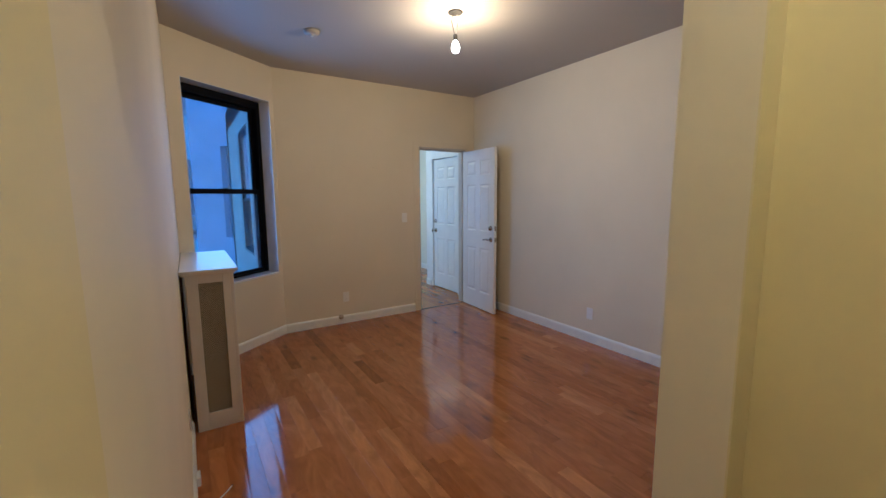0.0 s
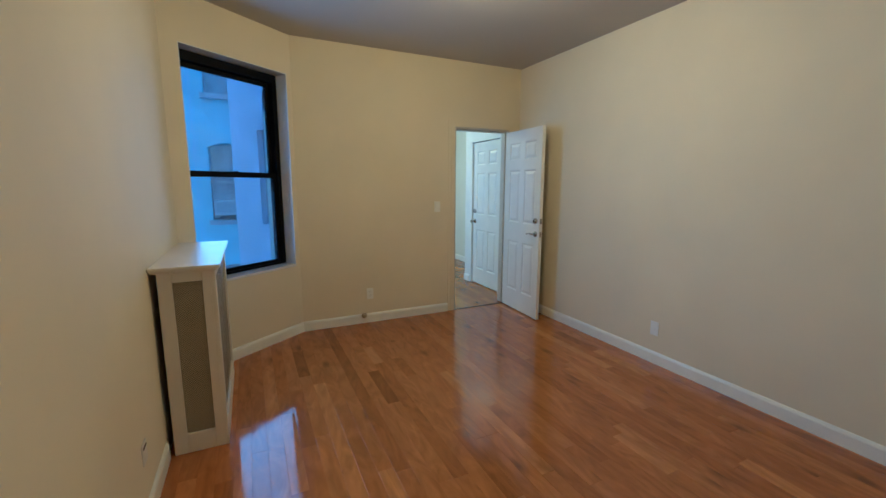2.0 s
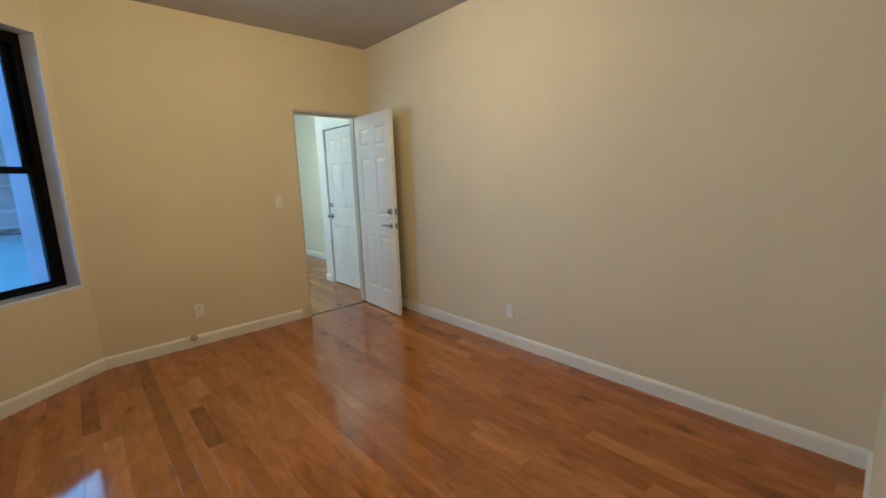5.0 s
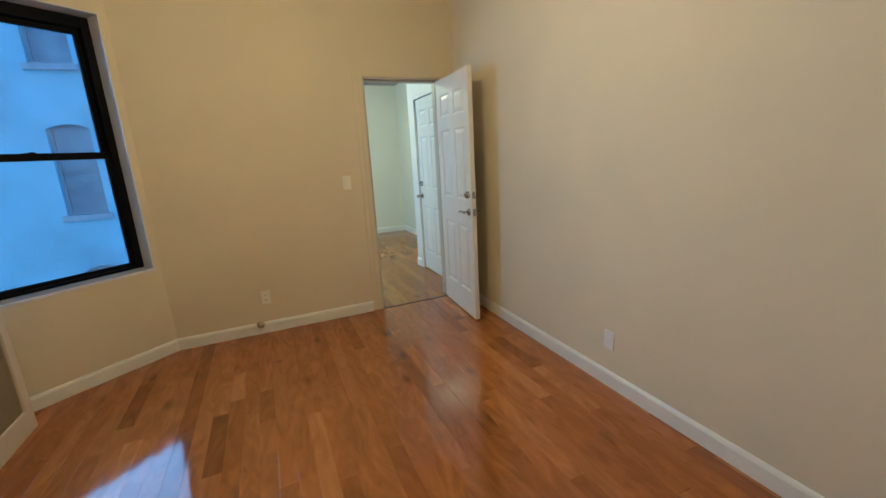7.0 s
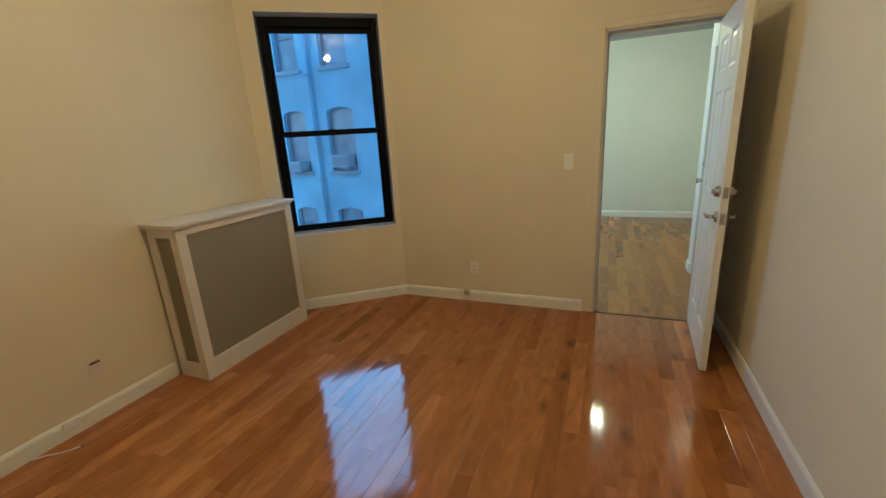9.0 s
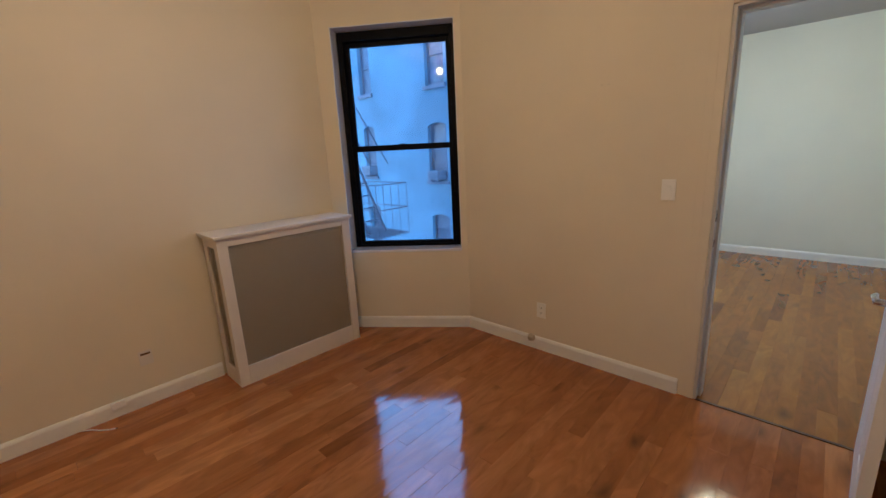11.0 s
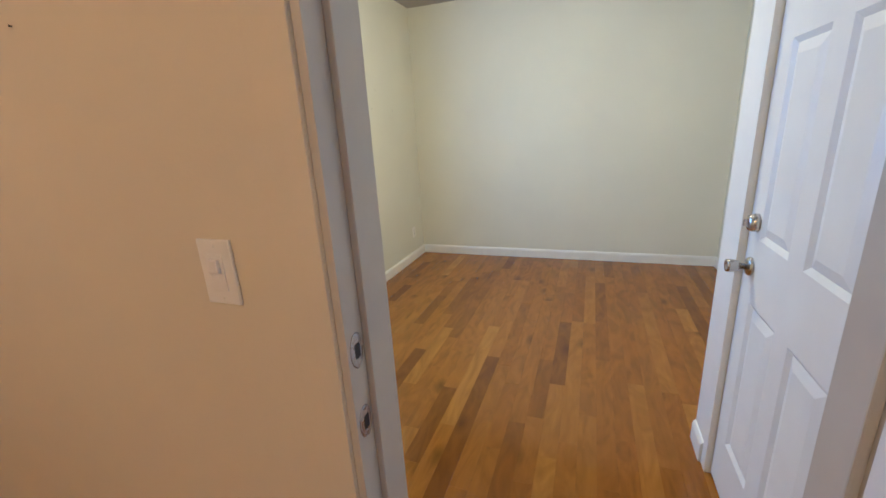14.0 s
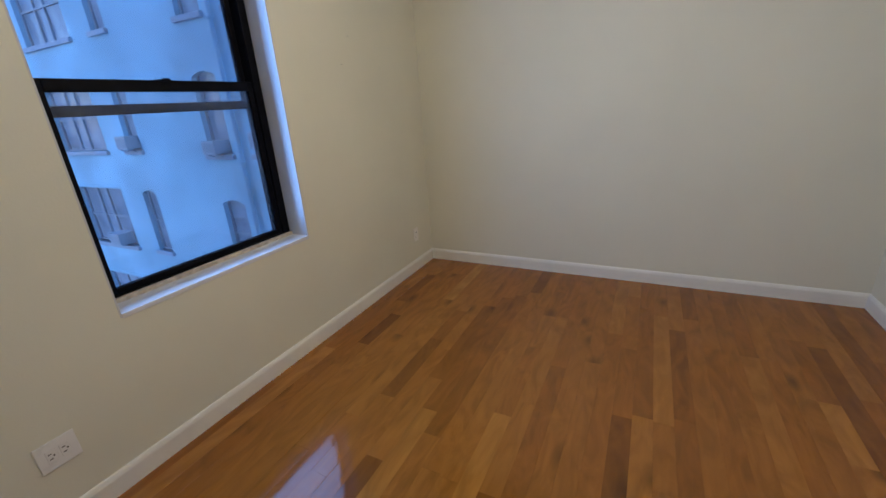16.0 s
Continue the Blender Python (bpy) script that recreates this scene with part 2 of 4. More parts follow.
LAMPG = glow("lit_globe", (1.0, 0.90, 0.68), 3.0)


# mesh helpers
def box(bm, x0, x1, y0, y1, z0, z1, m=None):
    vs = [bm.verts.new((x, y, z)) for z in (z0, z1) for y in (y0, y1) for x in (x0, x1)]
    for f in ((0, 2, 3, 1), (4, 5, 7, 6), (0, 1, 5, 4), (2, 6, 7, 3), (0, 4, 6, 2), (1, 3, 7, 5)):
        bm.faces.new([vs[i] for i in f])
    if m is not None:
        for v in vs:
            v.co = m @ v.co
    return vs


def soft_box(bm, x0, x1, y0, y1, z0, z1, r=0.003, m=None):
    """A box with bevelled edges."""
    t = bmesh.new()
    box(t, x0, x1, y0, y1, z0, z1)
    bmesh.ops.bevel(t, geom=t.edges[:], offset=r, segments=2, profile=0.6, affect="EDGES")
    join(bm, t, m)


def join(bm, other, m=None):
    made = {v: bm.verts.new(m @ v.co if m is not None else v.co) for v in other.verts}
    for f in other.faces:
        g = bm.faces.new([made[v] for v in f.verts])
        g.smooth = f.smooth
    other.free()


def lathe(bm, profile, segs=20, m=None):
    """Turns (radius, height) pairs about z."""
    rings = []
    for r, h in profile:
        ring = []
        for i in range(segs):
            a = 2 * math.pi * i / segs
            co = Vector((r * math.cos(a), r * math.sin(a), h))
            ring.append(bm.verts.new(m @ co if m is not None else co))
        rings.append(ring)
    for a, b in zip(rings, rings[1:]):
        for i in range(segs):
            f = bm.faces.new((a[i], a[(i + 1) % segs], b[(i + 1) % segs], b[i]))
            f.smooth = True
    bm.faces.new(list(reversed(rings[0])))
    bm.faces.new(rings[-1])


def rod(bm, a, b, r, segs=8):
    a, b = Vector(a), Vector(b)
    m = Matrix.Translation(a) @ (b - a).to_track_quat("Z", "Y").to_matrix().to_4x4()
    lathe(bm, [(r, 0), (r, (b - a).length)], segs, m)


def mesh_object(name, bm, mat):
    bmesh.ops.recalc_face_normals(bm, faces=bm.faces)
    data = bpy.data.meshes.new(name)
    bm.to_mesh(data)
    bm.free()
    data.materials.append(mat)
    return new(name, data)


def part(name, bm, mat, parent, label=""):
    ob = mesh_object(name, bm, mat)
    ob.parent = parent
    if label:
        ob["label"] = label
    return ob


def thing(name, m, label, category, group="", kind=""):
    ob = new(name)
    ob.matrix_basis = m
    ob.empty_display_size = 0.1
    return tagged(ob, label, category, group, kind)


def structure(name, boxes, mat, label, category, m=None):
    bm = bmesh.new()
    for b in boxes:
        box(bm, *b, m)
    return tagged(mesh_object(name, bm, mat), label, category, kind="structure")


# plan of the flat
WX, EX, NY, SY = -0.02, 3.405, 5.0, 0.945     # living room: west, east, north, south faces
H1, H2 = 2.77, 2.67                             # ceilings
T = 0.125                                       # wall between the rooms
DX0, DX1, DH = 2.555, 3.265, 2.082               # doorway
R2W, R2E, R2N = 1.03, 4.11, 8.935               # bedroom
CA, CB = Vector((WX, 4.325)), Vector((0.872, NY)) # corner wall with the window
CL, CANG = (CB - CA).length, math.degrees(math.atan2(CB.y - CA.y, CB.x - CA.x))
CM = pose(CA.x, CA.y, 0, 0, 0, CANG)            # along the wall = x, outwards = +y
WZ0, WZ1 = 0.678, 2.43
W1A, W1B = 0.125, 1.07                           # window opening along the corner wall
W2A, W2B = 6.43, 7.445                          # window opening in the bedroom's west wall
KX, KY0, KY1, KYE = 3.422, 5.42, 6.135, 6.34     # closet front, its door and its end

window_light("window_light_1", CM @ pose((W1A + W1B) / 2, 0.07, 1.56), 0.80, 1.55, WIN1, 130)
window_light("window_light_2", pose(R2W, 0, 0, 0, 0, 90) @ pose((W2A + W2B) / 2, 0.075, 1.56), 0.9, 1.55, WIN2, 172)

structure("wall_west", [(WX - 0.28, WX, -2.6, CA.y, -0.1, 3.0)], PAINT_1, "cream painted plaster wall beside the radiator cover", "wall")
# the header over the opening is unseen, set low to block hall light
structure("wall_south", [(0.936, EX + 0.25, 0.80, SY, -0.1, 3.0), (WX, 0.936, 0.80, SY, 2.05, 3.0)], PAINT_1, "cream wall with the opening to the hall", "wall")
structure("wall_hall_north", [(0.936, 1.01, 0.796, 0.80, 0.0, 2.72), (WX, 0.936, 0.796, 0.80, 2.05, 2.72)], PAINT_H, "yellow cream return beside the opening", "wall")
structure("wall_east", [(EX, EX + 0.25, SY, NY, -0.1, 3.0)], PAINT_1, "long bare cream painted wall", "wall")
structure("wall_north", [(CB.x, DX0 - 0.004, NY, NY + T - 0.004, -0.1, 3.0), (DX1 + 0.004, EX + 0.25, NY, NY + T - 0.004, -0.1, 3.0), (DX0 - 0.004, DX1 + 0.004, NY, NY + T - 0.004, DH + 0.004, 3.0)], PAINT_1, "cream wall with a doorway into the bedroom", "wall")
structure("wall_corner", [(0, W1A, 0, 0.30, -0.1, 3.0), (W1B, CL + 0.1, 0.0, 0.30, -0.1, 3.0), (W1A, W1B, 0, 0.30, -0.1, WZ0), (W1A, W1B, 0, 0.30, WZ1, 3.0)], PAINT_1, "cream wall set askew across the corner, with a window", "wall", CM)
structure("wall_bedroom_south", [(R2W, DX0 - 0.004, NY + T - 0.004, NY + T, 0, H2), (DX1 + 0.004, 4.11, NY + T - 0.004, NY + T, 0, H2), (DX0 - 0.004, DX1 + 0.004, NY + T - 0.004, NY + T, DH + 0.004, H2)], PAINT_2, "pale painted bedroom side of the doorway wall", "wall")
structure("wall_bedroom_west", [(0.78, R2W, NY + T, W2A, -0.1, 3.0), (0.78, R2W, W2B, 9.2, -0.1, 3.0), (0.78, R2W, W2A, W2B, -0.1, WZ0), (0.78, R2W, W2A, W2B, WZ1, 3.0)], PAINT_2, "pale cream bedroom wall with a window", "wall")
structure("wall_bedroom_north", [(0.78, R2E + 0.2, R2N, R2N + 0.24, -0.1, 3.0)], PAINT_2, "pale cream bare bedroom wall", "wall")
structure("wall_bedroom_east", [(R2E, R2E + 0.2, NY + T, R2N, -0.1, 3.0)], PAINT_2, "pale cream bedroom wall", "wall")
structure("closet_wall", [(KX, KX + 0.10, NY + T, KY0, 0, H2), (KX, KX + 0.10, KY1, KYE, 0, H2), (KX, KX + 0.10, KY0, KY1, 2.05, H2), (KX + 0.10, R2E, KYE - 0.10, KYE, 0, H2)], DOORP, "white painted closet front in the bedroom", "wall")
structure("wall_hall_west", [(WX - 0.002, WX + 0.004, -2.6, 0.85, 0.0, 2.9)], PAINT_H, "yellow cream painted hall wall", "wall")
structure("wall_hall_east", [(1.01, 1.2, -2.6, 0.798, -0.1, 3.0)], PAINT_H, "yellow cream painted hall wall", "wall")
structure("wall_hall_south", [(-0.3, 1.2, -2.8, -2.6, -0.1, 3.0)], PAINT_H, "yellow cream painted end wall of the hall", "wall")
structure("ceiling", [(-0.3, EX + 0.25, SY, NY + 0.0, H1, 3.0), (-0.3, 1.2, -2.8, SY, 2.72, 3.0)], CEIL, "white living room ceiling, darkened in colour against the bulb glow", "ceiling")
structure("ceiling_bedroom", [(0.78, R2E + 0.2, NY + T, R2N + 0.2, H2, 3.0)], CEIL, "white bedroom ceiling in the same darkened colour", "ceiling")
structure("roof_slab", [(-0.3, 4.6, -2.9, 4.4, 3.0, 3.2), (0.78, 4.6, 4.4, 9.3, 3.0, 3.2)], STUCCO_B, "plain slab above the flat", "ceiling")

# baseboards: a plain board with a rounded top
BH, BT = 0.098, 0.014


def baseboard(a, b, mat=TRIM, h=BH):
    """Runs from a to b with the room on the left-hand side."""
    a, b = Vector(a), Vector(b)
    d = b - a
    m = pose(a.x, a.y, 0, 0, 0, math.degrees(math.atan2(d.y, d.x)))
    bm = bmesh.new()
    prof = [(0, 0), (BT, 0), (BT, h - 0.022), (BT - 0.003, h - 0.012), (BT - 0.008, h - 0.003), (0.002, h), (0, h)]
    ends = [[bm.verts.new(m @ Vector((x, y, z))) for y, z in prof] for x in (0, d.length)]
    k = len(prof)
    for i in range(k):
        bm.faces.new((ends[0][i], ends[1][i], ends[1][(i + 1) % k], ends[0][(i + 1) % k]))
    bm.faces.new(ends[0])
    bm.faces.new(list(reversed(ends[1])))
    return tagged(mesh_object("baseboard", bm, mat), "white painted baseboard along the wall", "baseboard", kind="structure")


baseboard((EX, SY), (EX, NY))
baseboard((EX, NY), (DX1 + 0.088, NY))
baseboard((DX0 - 0.088, NY), (CB.x, NY))
baseboard(CB, CA)
baseboard((WX, 3.30), (WX, 0.76))
baseboard((0.94, SY), (EX, SY))
baseboard((R2W, R2N), (R2W, NY + T))
baseboard((R2E, R2N), (R2W, R2N))
baseboard((R2E, KYE), (R2E, R2N))
baseboard((KX, KYE), (R2E, KYE))
baseboard((KX, KY1 + 0.055), (KX, KYE))
baseboard((R2W, NY + T), (DX0 - 0.03, NY + T))


# windows: black metal double-hung sashes deep in white reveals
def sash(bm, x0, x1, z0, z1, y0, y1, stile, rail_b, rail_t):
    soft_box(bm, x0, x0 + stile, y0, y1, z0, z1, 0.004)
    soft_box(bm, x1 - stile, x1, y0, y1, z0, z1, 0.004)
    soft_box(bm, x0 + stile, x1 - stile, y0, y1, z0, z0 + rail_b, 0.004)
    soft_box(bm, x0 + stile, x1 - stile, y0, y1, z1 - rail_t, z1, 0.004)


def window(name, m, w, depth, label, meeting, storm=False, skew=0.0, reveal=None):
    ob = thing(name, m, label, "window", kind="structure")
    h0, h1 = WZ0, WZ1
    bm = bmesh.new()
    for b in ((0, 0.006, 0.0, depth, h0, h1), (w - 0.006, w, 0.0, depth, h0, h1), (0.006, w - 0.006, 0.0, depth, h1 - 0.006, h1)):
        box(bm, *b)
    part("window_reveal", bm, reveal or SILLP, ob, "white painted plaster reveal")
    bm = bmesh.new()
    soft_box(bm, 0.006, w - 0.006, -0.004, depth, h0 - 0.004, h0 + 0.018, 0.004)
    part("window_sill", bm, SILLP, ob, "white painted inner sill")
    bm = bmesh.new()
    f = 0.052
    soft_box(bm, 0.006, f, depth, depth + 0.10, h0 + 0.018, h1 - 0.006, 0.004)
    soft_box(bm, w - f, w - 0.006, depth, depth + 0.10, h0 + 0.018, h1 - 0.006, 0.004)
    soft_box(bm, f, w - f, depth, depth + 0.10, h1 - 0.075, h1 - 0.006, 0.004)
    soft_box(bm, f, w - f, depth, depth + 0.10, h0 + 0.018, h0 + 0.040, 0.004)
    part("window_frame", bm, BLACK, ob, "black metal window frame")
    zm = meeting
    askew = pose(w / 2, depth, 0, 0, 0, skew) @ pose(-w / 2, -depth, 0)
    bm = bmesh.new()
    sash(bm, f, w - f, h0 + 0.040, zm + 0.024, depth + 0.012, depth + 0.045, 0.030, 0.026, 0.046)
    low = part("lower_sash", bm, BLACK, ob, "black lower sash")
    bm = bmesh.new()
    sash(bm, f, w - f, zm - 0.022 - (0.085 if storm else 0), h1 - 0.075, depth + 0.055, depth + 0.088, 0.030, 0.040, 0.034)
    up = part("upper_sash", bm, BLACK, ob, "black upper sash")
    bm = bmesh.new()
    box(bm, f + 0.028, w - f - 0.028, depth + 0.026, depth + 0.030, h0 + 0.063, zm - 0.02, askew)
    p = part("pane", bm, GLASS, low)
    p.visible_shadow = False
    bm = bmesh.new()
    box(bm, f + 0.028, w - f - 0.028, depth + 0.070, depth + 0.074, zm + 0.016 - (0.085 if storm else 0), h1 - 0.107, askew)
    p = part("pane", bm, GLASS, up)
    p.visible_shadow = False
    bm = bmesh.new()
    soft_box(bm, w * 0.5 - 0.03, w * 0.5 + 0.03, depth + 0.005, depth + 0.045, zm + 0.020, zm + 0.027, 0.002)
    soft_box(bm, w * 0.5 - 0.006, w * 0.5 + 0.022, depth + 0.002, depth + 0.018, zm + 0.026, zm + 0.032, 0.002)
    part("sash_lock", bm, BLACK, ob)
    if storm:
        bm = bmesh.new()
        soft_box(bm, 0.008, w - 0.008, depth - 0.022, depth + 0.004, h0 + 0.016, h0 + 0.034, 0.003)
        part("caulk_strip", bm, CAULK, ob, "rough beige caulked strip")
    return ob


window("window_1", CM @ pose(W1A, 0, 0), W1B - W1A, 0.13, "black double-hung window in a white reveal, closed", 1.53, skew=-0.6)
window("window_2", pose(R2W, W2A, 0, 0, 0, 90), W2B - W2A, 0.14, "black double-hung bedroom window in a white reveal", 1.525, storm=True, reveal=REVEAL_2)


# doors: white six-panel leaves
def panel(bm, x0, x1, z0, z1, y, s):
    """A raised field inside a sunk border; s is the side it faces."""
    g, r = 0.016, 0.030
    ring = lambda i, d: [bm.verts.new((x, y + s * d, z)) for x, z in ((x0 + i, z0 + i), (x1 - i, z0 + i), (x1 - i, z1 - i), (x0 + i, z1 - i))]
    a, b, c = ring(0, 0.0), ring(g, -0.009), ring(g + r, -0.001)
    for p, q in ((a, b), (b, c)):
        for i in range(4):
            bm.faces.new((p[i], p[(i + 1) % 4], q[(i + 1) % 4], q[i]))
    bm.faces.new(c)


def leaf_mesh(w, h, t):
    """A leaf from x = 0 at the hinges to x = w, with six panels on both faces."""
    bm = bmesh.new()
    st, mid = 0.098, 0.090
    xs = [(st, w / 2 - mid / 2), (w / 2 + mid / 2, w - st)]
    zs = [(0.22, 0.80), (1.015, 1.605), (1.715, 1.905)]
    xc = sorted({0, w, *[v for p in xs for v in p]})
    zc = sorted({0, h, *[v for p in zs for v in p]})
    for s, y in ((-1, 0.0), (1, t)):
        for xa, xb in zip(xc, xc[1:]):
            for za, zb in zip(zc, zc[1:]):
                if (xa, xb) in xs and (za, zb) in zs:
                    panel(bm, xa, xb, za, zb, y, s)
                else:
                    bm.faces.new([bm.verts.new((x, y, z)) for x, z in ((xa, za), (xb, za), (xb, zb), (xa, zb))])
    for q in (((0, 0), (0, h)), ((w, 0), (w, h)), ((0, 0), (w, 0)), ((0, h), (w, h))):
        (xa, za), (xb, zb) = q
        bm.faces.new([bm.verts.new(c) for c in ((xa, 0, za), (xa, t, za), (xb, t, zb), (xb, 0, zb))])
    bmesh.ops.remove_doubles(bm, verts=bm.verts, dist=0.0001)
    return bm


def rose(bm, x, z, y, s, r):
    m = pose(x, y, z, -90 * s)
    lathe(bm, [(r, 0.0), (r, 0.006), (r * 0.86, 0.011), (r * 0.45, 0.013)], 24, m)


def lever(parent, x, z, t, way):
    for y, s in ((0, -1), (t, 1)):
        bm = bmesh.new()
        rose(bm, x, z, y, s, 0.031)
        lathe(bm, [(0.011, 0.0), (0.011, 0.045), (0.009, 0.052)], 14, pose(x, y, z, -90 * s))
        rod(bm, (x, y + s * 0.045, z), (x + way * 0.055, y + s * 0.050, z + 0.003), 0.0095, 10)
        rod(bm, (x + way * 0.052, y + s * 0.050, z + 0.003), (x + way * 0.105, y + s * 0.046, z - 0.006), 0.0078, 10)
        part("door_handle", bm, NICKEL, parent, "satin nickel lever handle")


def deadbolt(parent, x, z, t):
    for y, s in ((0, -1), (t, 1)):
        bm = bmesh.new()
        m = pose(x, y, z, -90 * s)
        lathe(bm, [(0.030, 0.0), (0.030, 0.010), (0.024, 0.026), (0.014, 0.028)], 24, m)
        soft_box(bm, x - 0.004, x + 0.004, min(y + s * 0.026, y + s * 0.040), max(y + s * 0.026, y + s * 0.040), z - 0.012, z + 0.012, 0.002)
        part("deadbolt", bm, NICKEL, parent, "satin nickel deadbolt")


def edge_plates(parent, w, t, zs):
    for z in zs:
        bm = bmesh.new()
        soft_box(bm, w - 0.001, w + 0.0025, t / 2 - 0.012, t / 2 + 0.012, z - 0.029, z + 0.029, 0.001)
        soft_box(bm, w, w + 0.009, t / 2 - 0.006, t / 2 + 0.006, z - 0.012, z + 0.012, 0.002)
        part("latch_plate", bm, NICKEL, parent, "nickel latch plate on the edge")


def hinges(parent, t, h):
    for z in (0.22, h / 2, h - 0.2):
        bm = bmesh.new()
        rod(bm, (-0.004, t + 0.005, z - 0.045), (-0.004, t + 0.005, z + 0.045), 0.0065, 10)
        for k in (-0.045, 0.045):
            lathe(bm, [(0.004, -0.004), (0.0075, 0.0), (0.004, 0.004)], 10, pose(-0.004, t + 0.005, z + k))
        box(bm, -0.002, 0.001, t * 0.3, t + 0.002, z - 0.045, z + 0.045)
        part("hinge", bm, NICKEL, parent, "nickel butt hinge")


LEAF_W, LEAF_T = 0.715, 0.036
d1 = tagged(mesh_object("door_1", leaf_mesh(LEAF_W, 2.035, LEAF_T), DOORP), "white six-panel door standing open into the living room", "door", kind="structure")
d1.matrix_basis = pose(3.258, 4.992, 0.012, 0, 0, -93.5) @ pose(0, -LEAF_T, 0)
lever(d1, LEAF_W - 0.062, 0.925, LEAF_T, -1)
deadbolt(d1, LEAF_W - 0.062, 1.065, LEAF_T)
edge_plates(d1, LEAF_W, LEAF_T, (0.925, 1.065))
hinges(d1, LEAF_T, 2.035)

CLW = KY1 - KY0 - 0.008
d2 = tagged(mesh_object("door_2", leaf_mesh(CLW, 2.03, LEAF_T), DOORP), "white six-panel closet door, nearly closed", "door", kind="structure")
d2.matrix_basis = pose(KX + 0.020 + LEAF_T, KY0 + 0.004, 0.012, 0, 0, 90)
for y, s in ((LEAF_T, 1), (0, -1)):
    bm = bmesh.new()
    x, z = CLW - 0.062, 0.915
    rose(bm, x, z, y, s, 0.032)
    lathe(bm, [(0.011, 0.0), (0.011, 0.030), (0.017, 0.034), (0.0205, 0.048), (0.0225, 0.062), (0.0215, 0.070), (0.0195, 0.0715), (0.012, 0.069), (0.004, 0.069)], 24, pose(x, y, z, -90 * s))
    part("door_knob", bm, NICKEL, d2, "satin nickel door knob")
deadbolt(d2, CLW - 0.062, 1.065, LEAF_T)
bm = bmesh.new()
for z in (0.22, 1.02, 1.83):
    rod(bm, (-0.002, LEAF_T + 0.006, z - 0.045), (-0.002, LEAF_T + 0.006, z + 0.045), 0.0065, 10)
part("hinge", bm, NICKEL, d2, "nickel hinge knuckles")

# closet door's jamb and casing
bm = bmesh.new()
box(bm, KX + 0.062, KX + 0.09, KY0 - 0.0, KY0 + 0.012, 0, 2.05)
box(bm, KX + 0.062, KX + 0.09, KY1 - 0.012, KY1, 0, 2.05)
soft_box(bm, KX - 0.004, KX, KY1, KY1 + 0.052, 0, 2.10, 0.0015)
soft_box(bm, KX - 0.004, KX, KY0 - 0.052, KY0, 0, 2.10, 0.0015)
soft_box(bm, KX - 0.004, KX, KY0, KY1, 2.05, 2.10, 0.0015)
tagged(mesh_object("trim", bm, DOORP), "white casing round the closet door", "door casing", kind="structure")
# unseen closet back, coloured dark for the shade behind the door gap
structure("closet_back", [(KX + 0.45, KX + 0.47, NY + T, KYE - 0.10, 0, H2)], DARK, "unseen back of the closet, coloured dark as shade", "wall")

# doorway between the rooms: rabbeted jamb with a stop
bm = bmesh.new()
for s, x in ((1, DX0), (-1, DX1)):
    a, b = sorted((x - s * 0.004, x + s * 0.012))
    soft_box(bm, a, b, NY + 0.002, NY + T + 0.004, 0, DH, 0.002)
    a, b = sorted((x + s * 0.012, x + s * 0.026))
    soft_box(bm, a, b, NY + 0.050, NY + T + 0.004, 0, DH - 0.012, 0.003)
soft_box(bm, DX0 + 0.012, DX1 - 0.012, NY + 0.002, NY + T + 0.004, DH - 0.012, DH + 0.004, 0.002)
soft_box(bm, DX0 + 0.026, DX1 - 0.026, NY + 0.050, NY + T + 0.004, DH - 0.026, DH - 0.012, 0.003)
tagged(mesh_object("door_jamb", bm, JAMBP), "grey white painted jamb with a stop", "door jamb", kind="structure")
# narrow painted-over casing with rounded edges round the doorway
bm = bmesh.new()
for far, near, proud, top in ((0.086, 0.046, 0.003, 0.085), (0.046, 0.005, 0.006, 0.045)):
    soft_box(bm, DX0 - far, DX0 - near, NY - proud, NY + 0.002, 0, DH + top, 0.0022)
    soft_box(bm, DX1 + near, DX1 + far, NY - proud, NY + 0.002, 0, DH + top, 0.0022)
    soft_box(bm, DX0 - near + 0.001, DX1 + near - 0.001, NY - proud, NY + 0.002, DH + near, DH + top, 0.0022)
tagged(mesh_object("trim", bm, PAINT_1), "stepped cream painted casing round the doorway", "door casing", kind="structure")
for z in (0.937, 1.077):
    strike = thing("strike_plate", pose(DX0 + 0.012, NY + 0.028, z), "satin nickel strike plate on the door jamb", "strike plate", "strike plates on the jamb")
    bm = bmesh.new()
    lathe(bm, [(0.026, 0.0), (0.026, 0.0015), (0.024, 0.0025)], 24, pose(0, 0, 0, 0, 90, 0) @ Matrix.Diagonal((1.25, 0.72, 1, 1)))
    part("plate", bm, NICKEL, strike)
    bm = bmesh.new()
    soft_box(bm, 0.0022, 0.0034, -0.007, 0.007, -0.013, 0.013, 0.0005)
    part("bolt_hole", bm, SLOT, strike, "dark bolt hole")
structure("threshold", [(DX0 + 0.012, DX1 - 0.012, NY - 0.005, NY + 0.013, 0.0, 0.0045)], STRIP, "thin dark wooden threshold strip", "threshold")


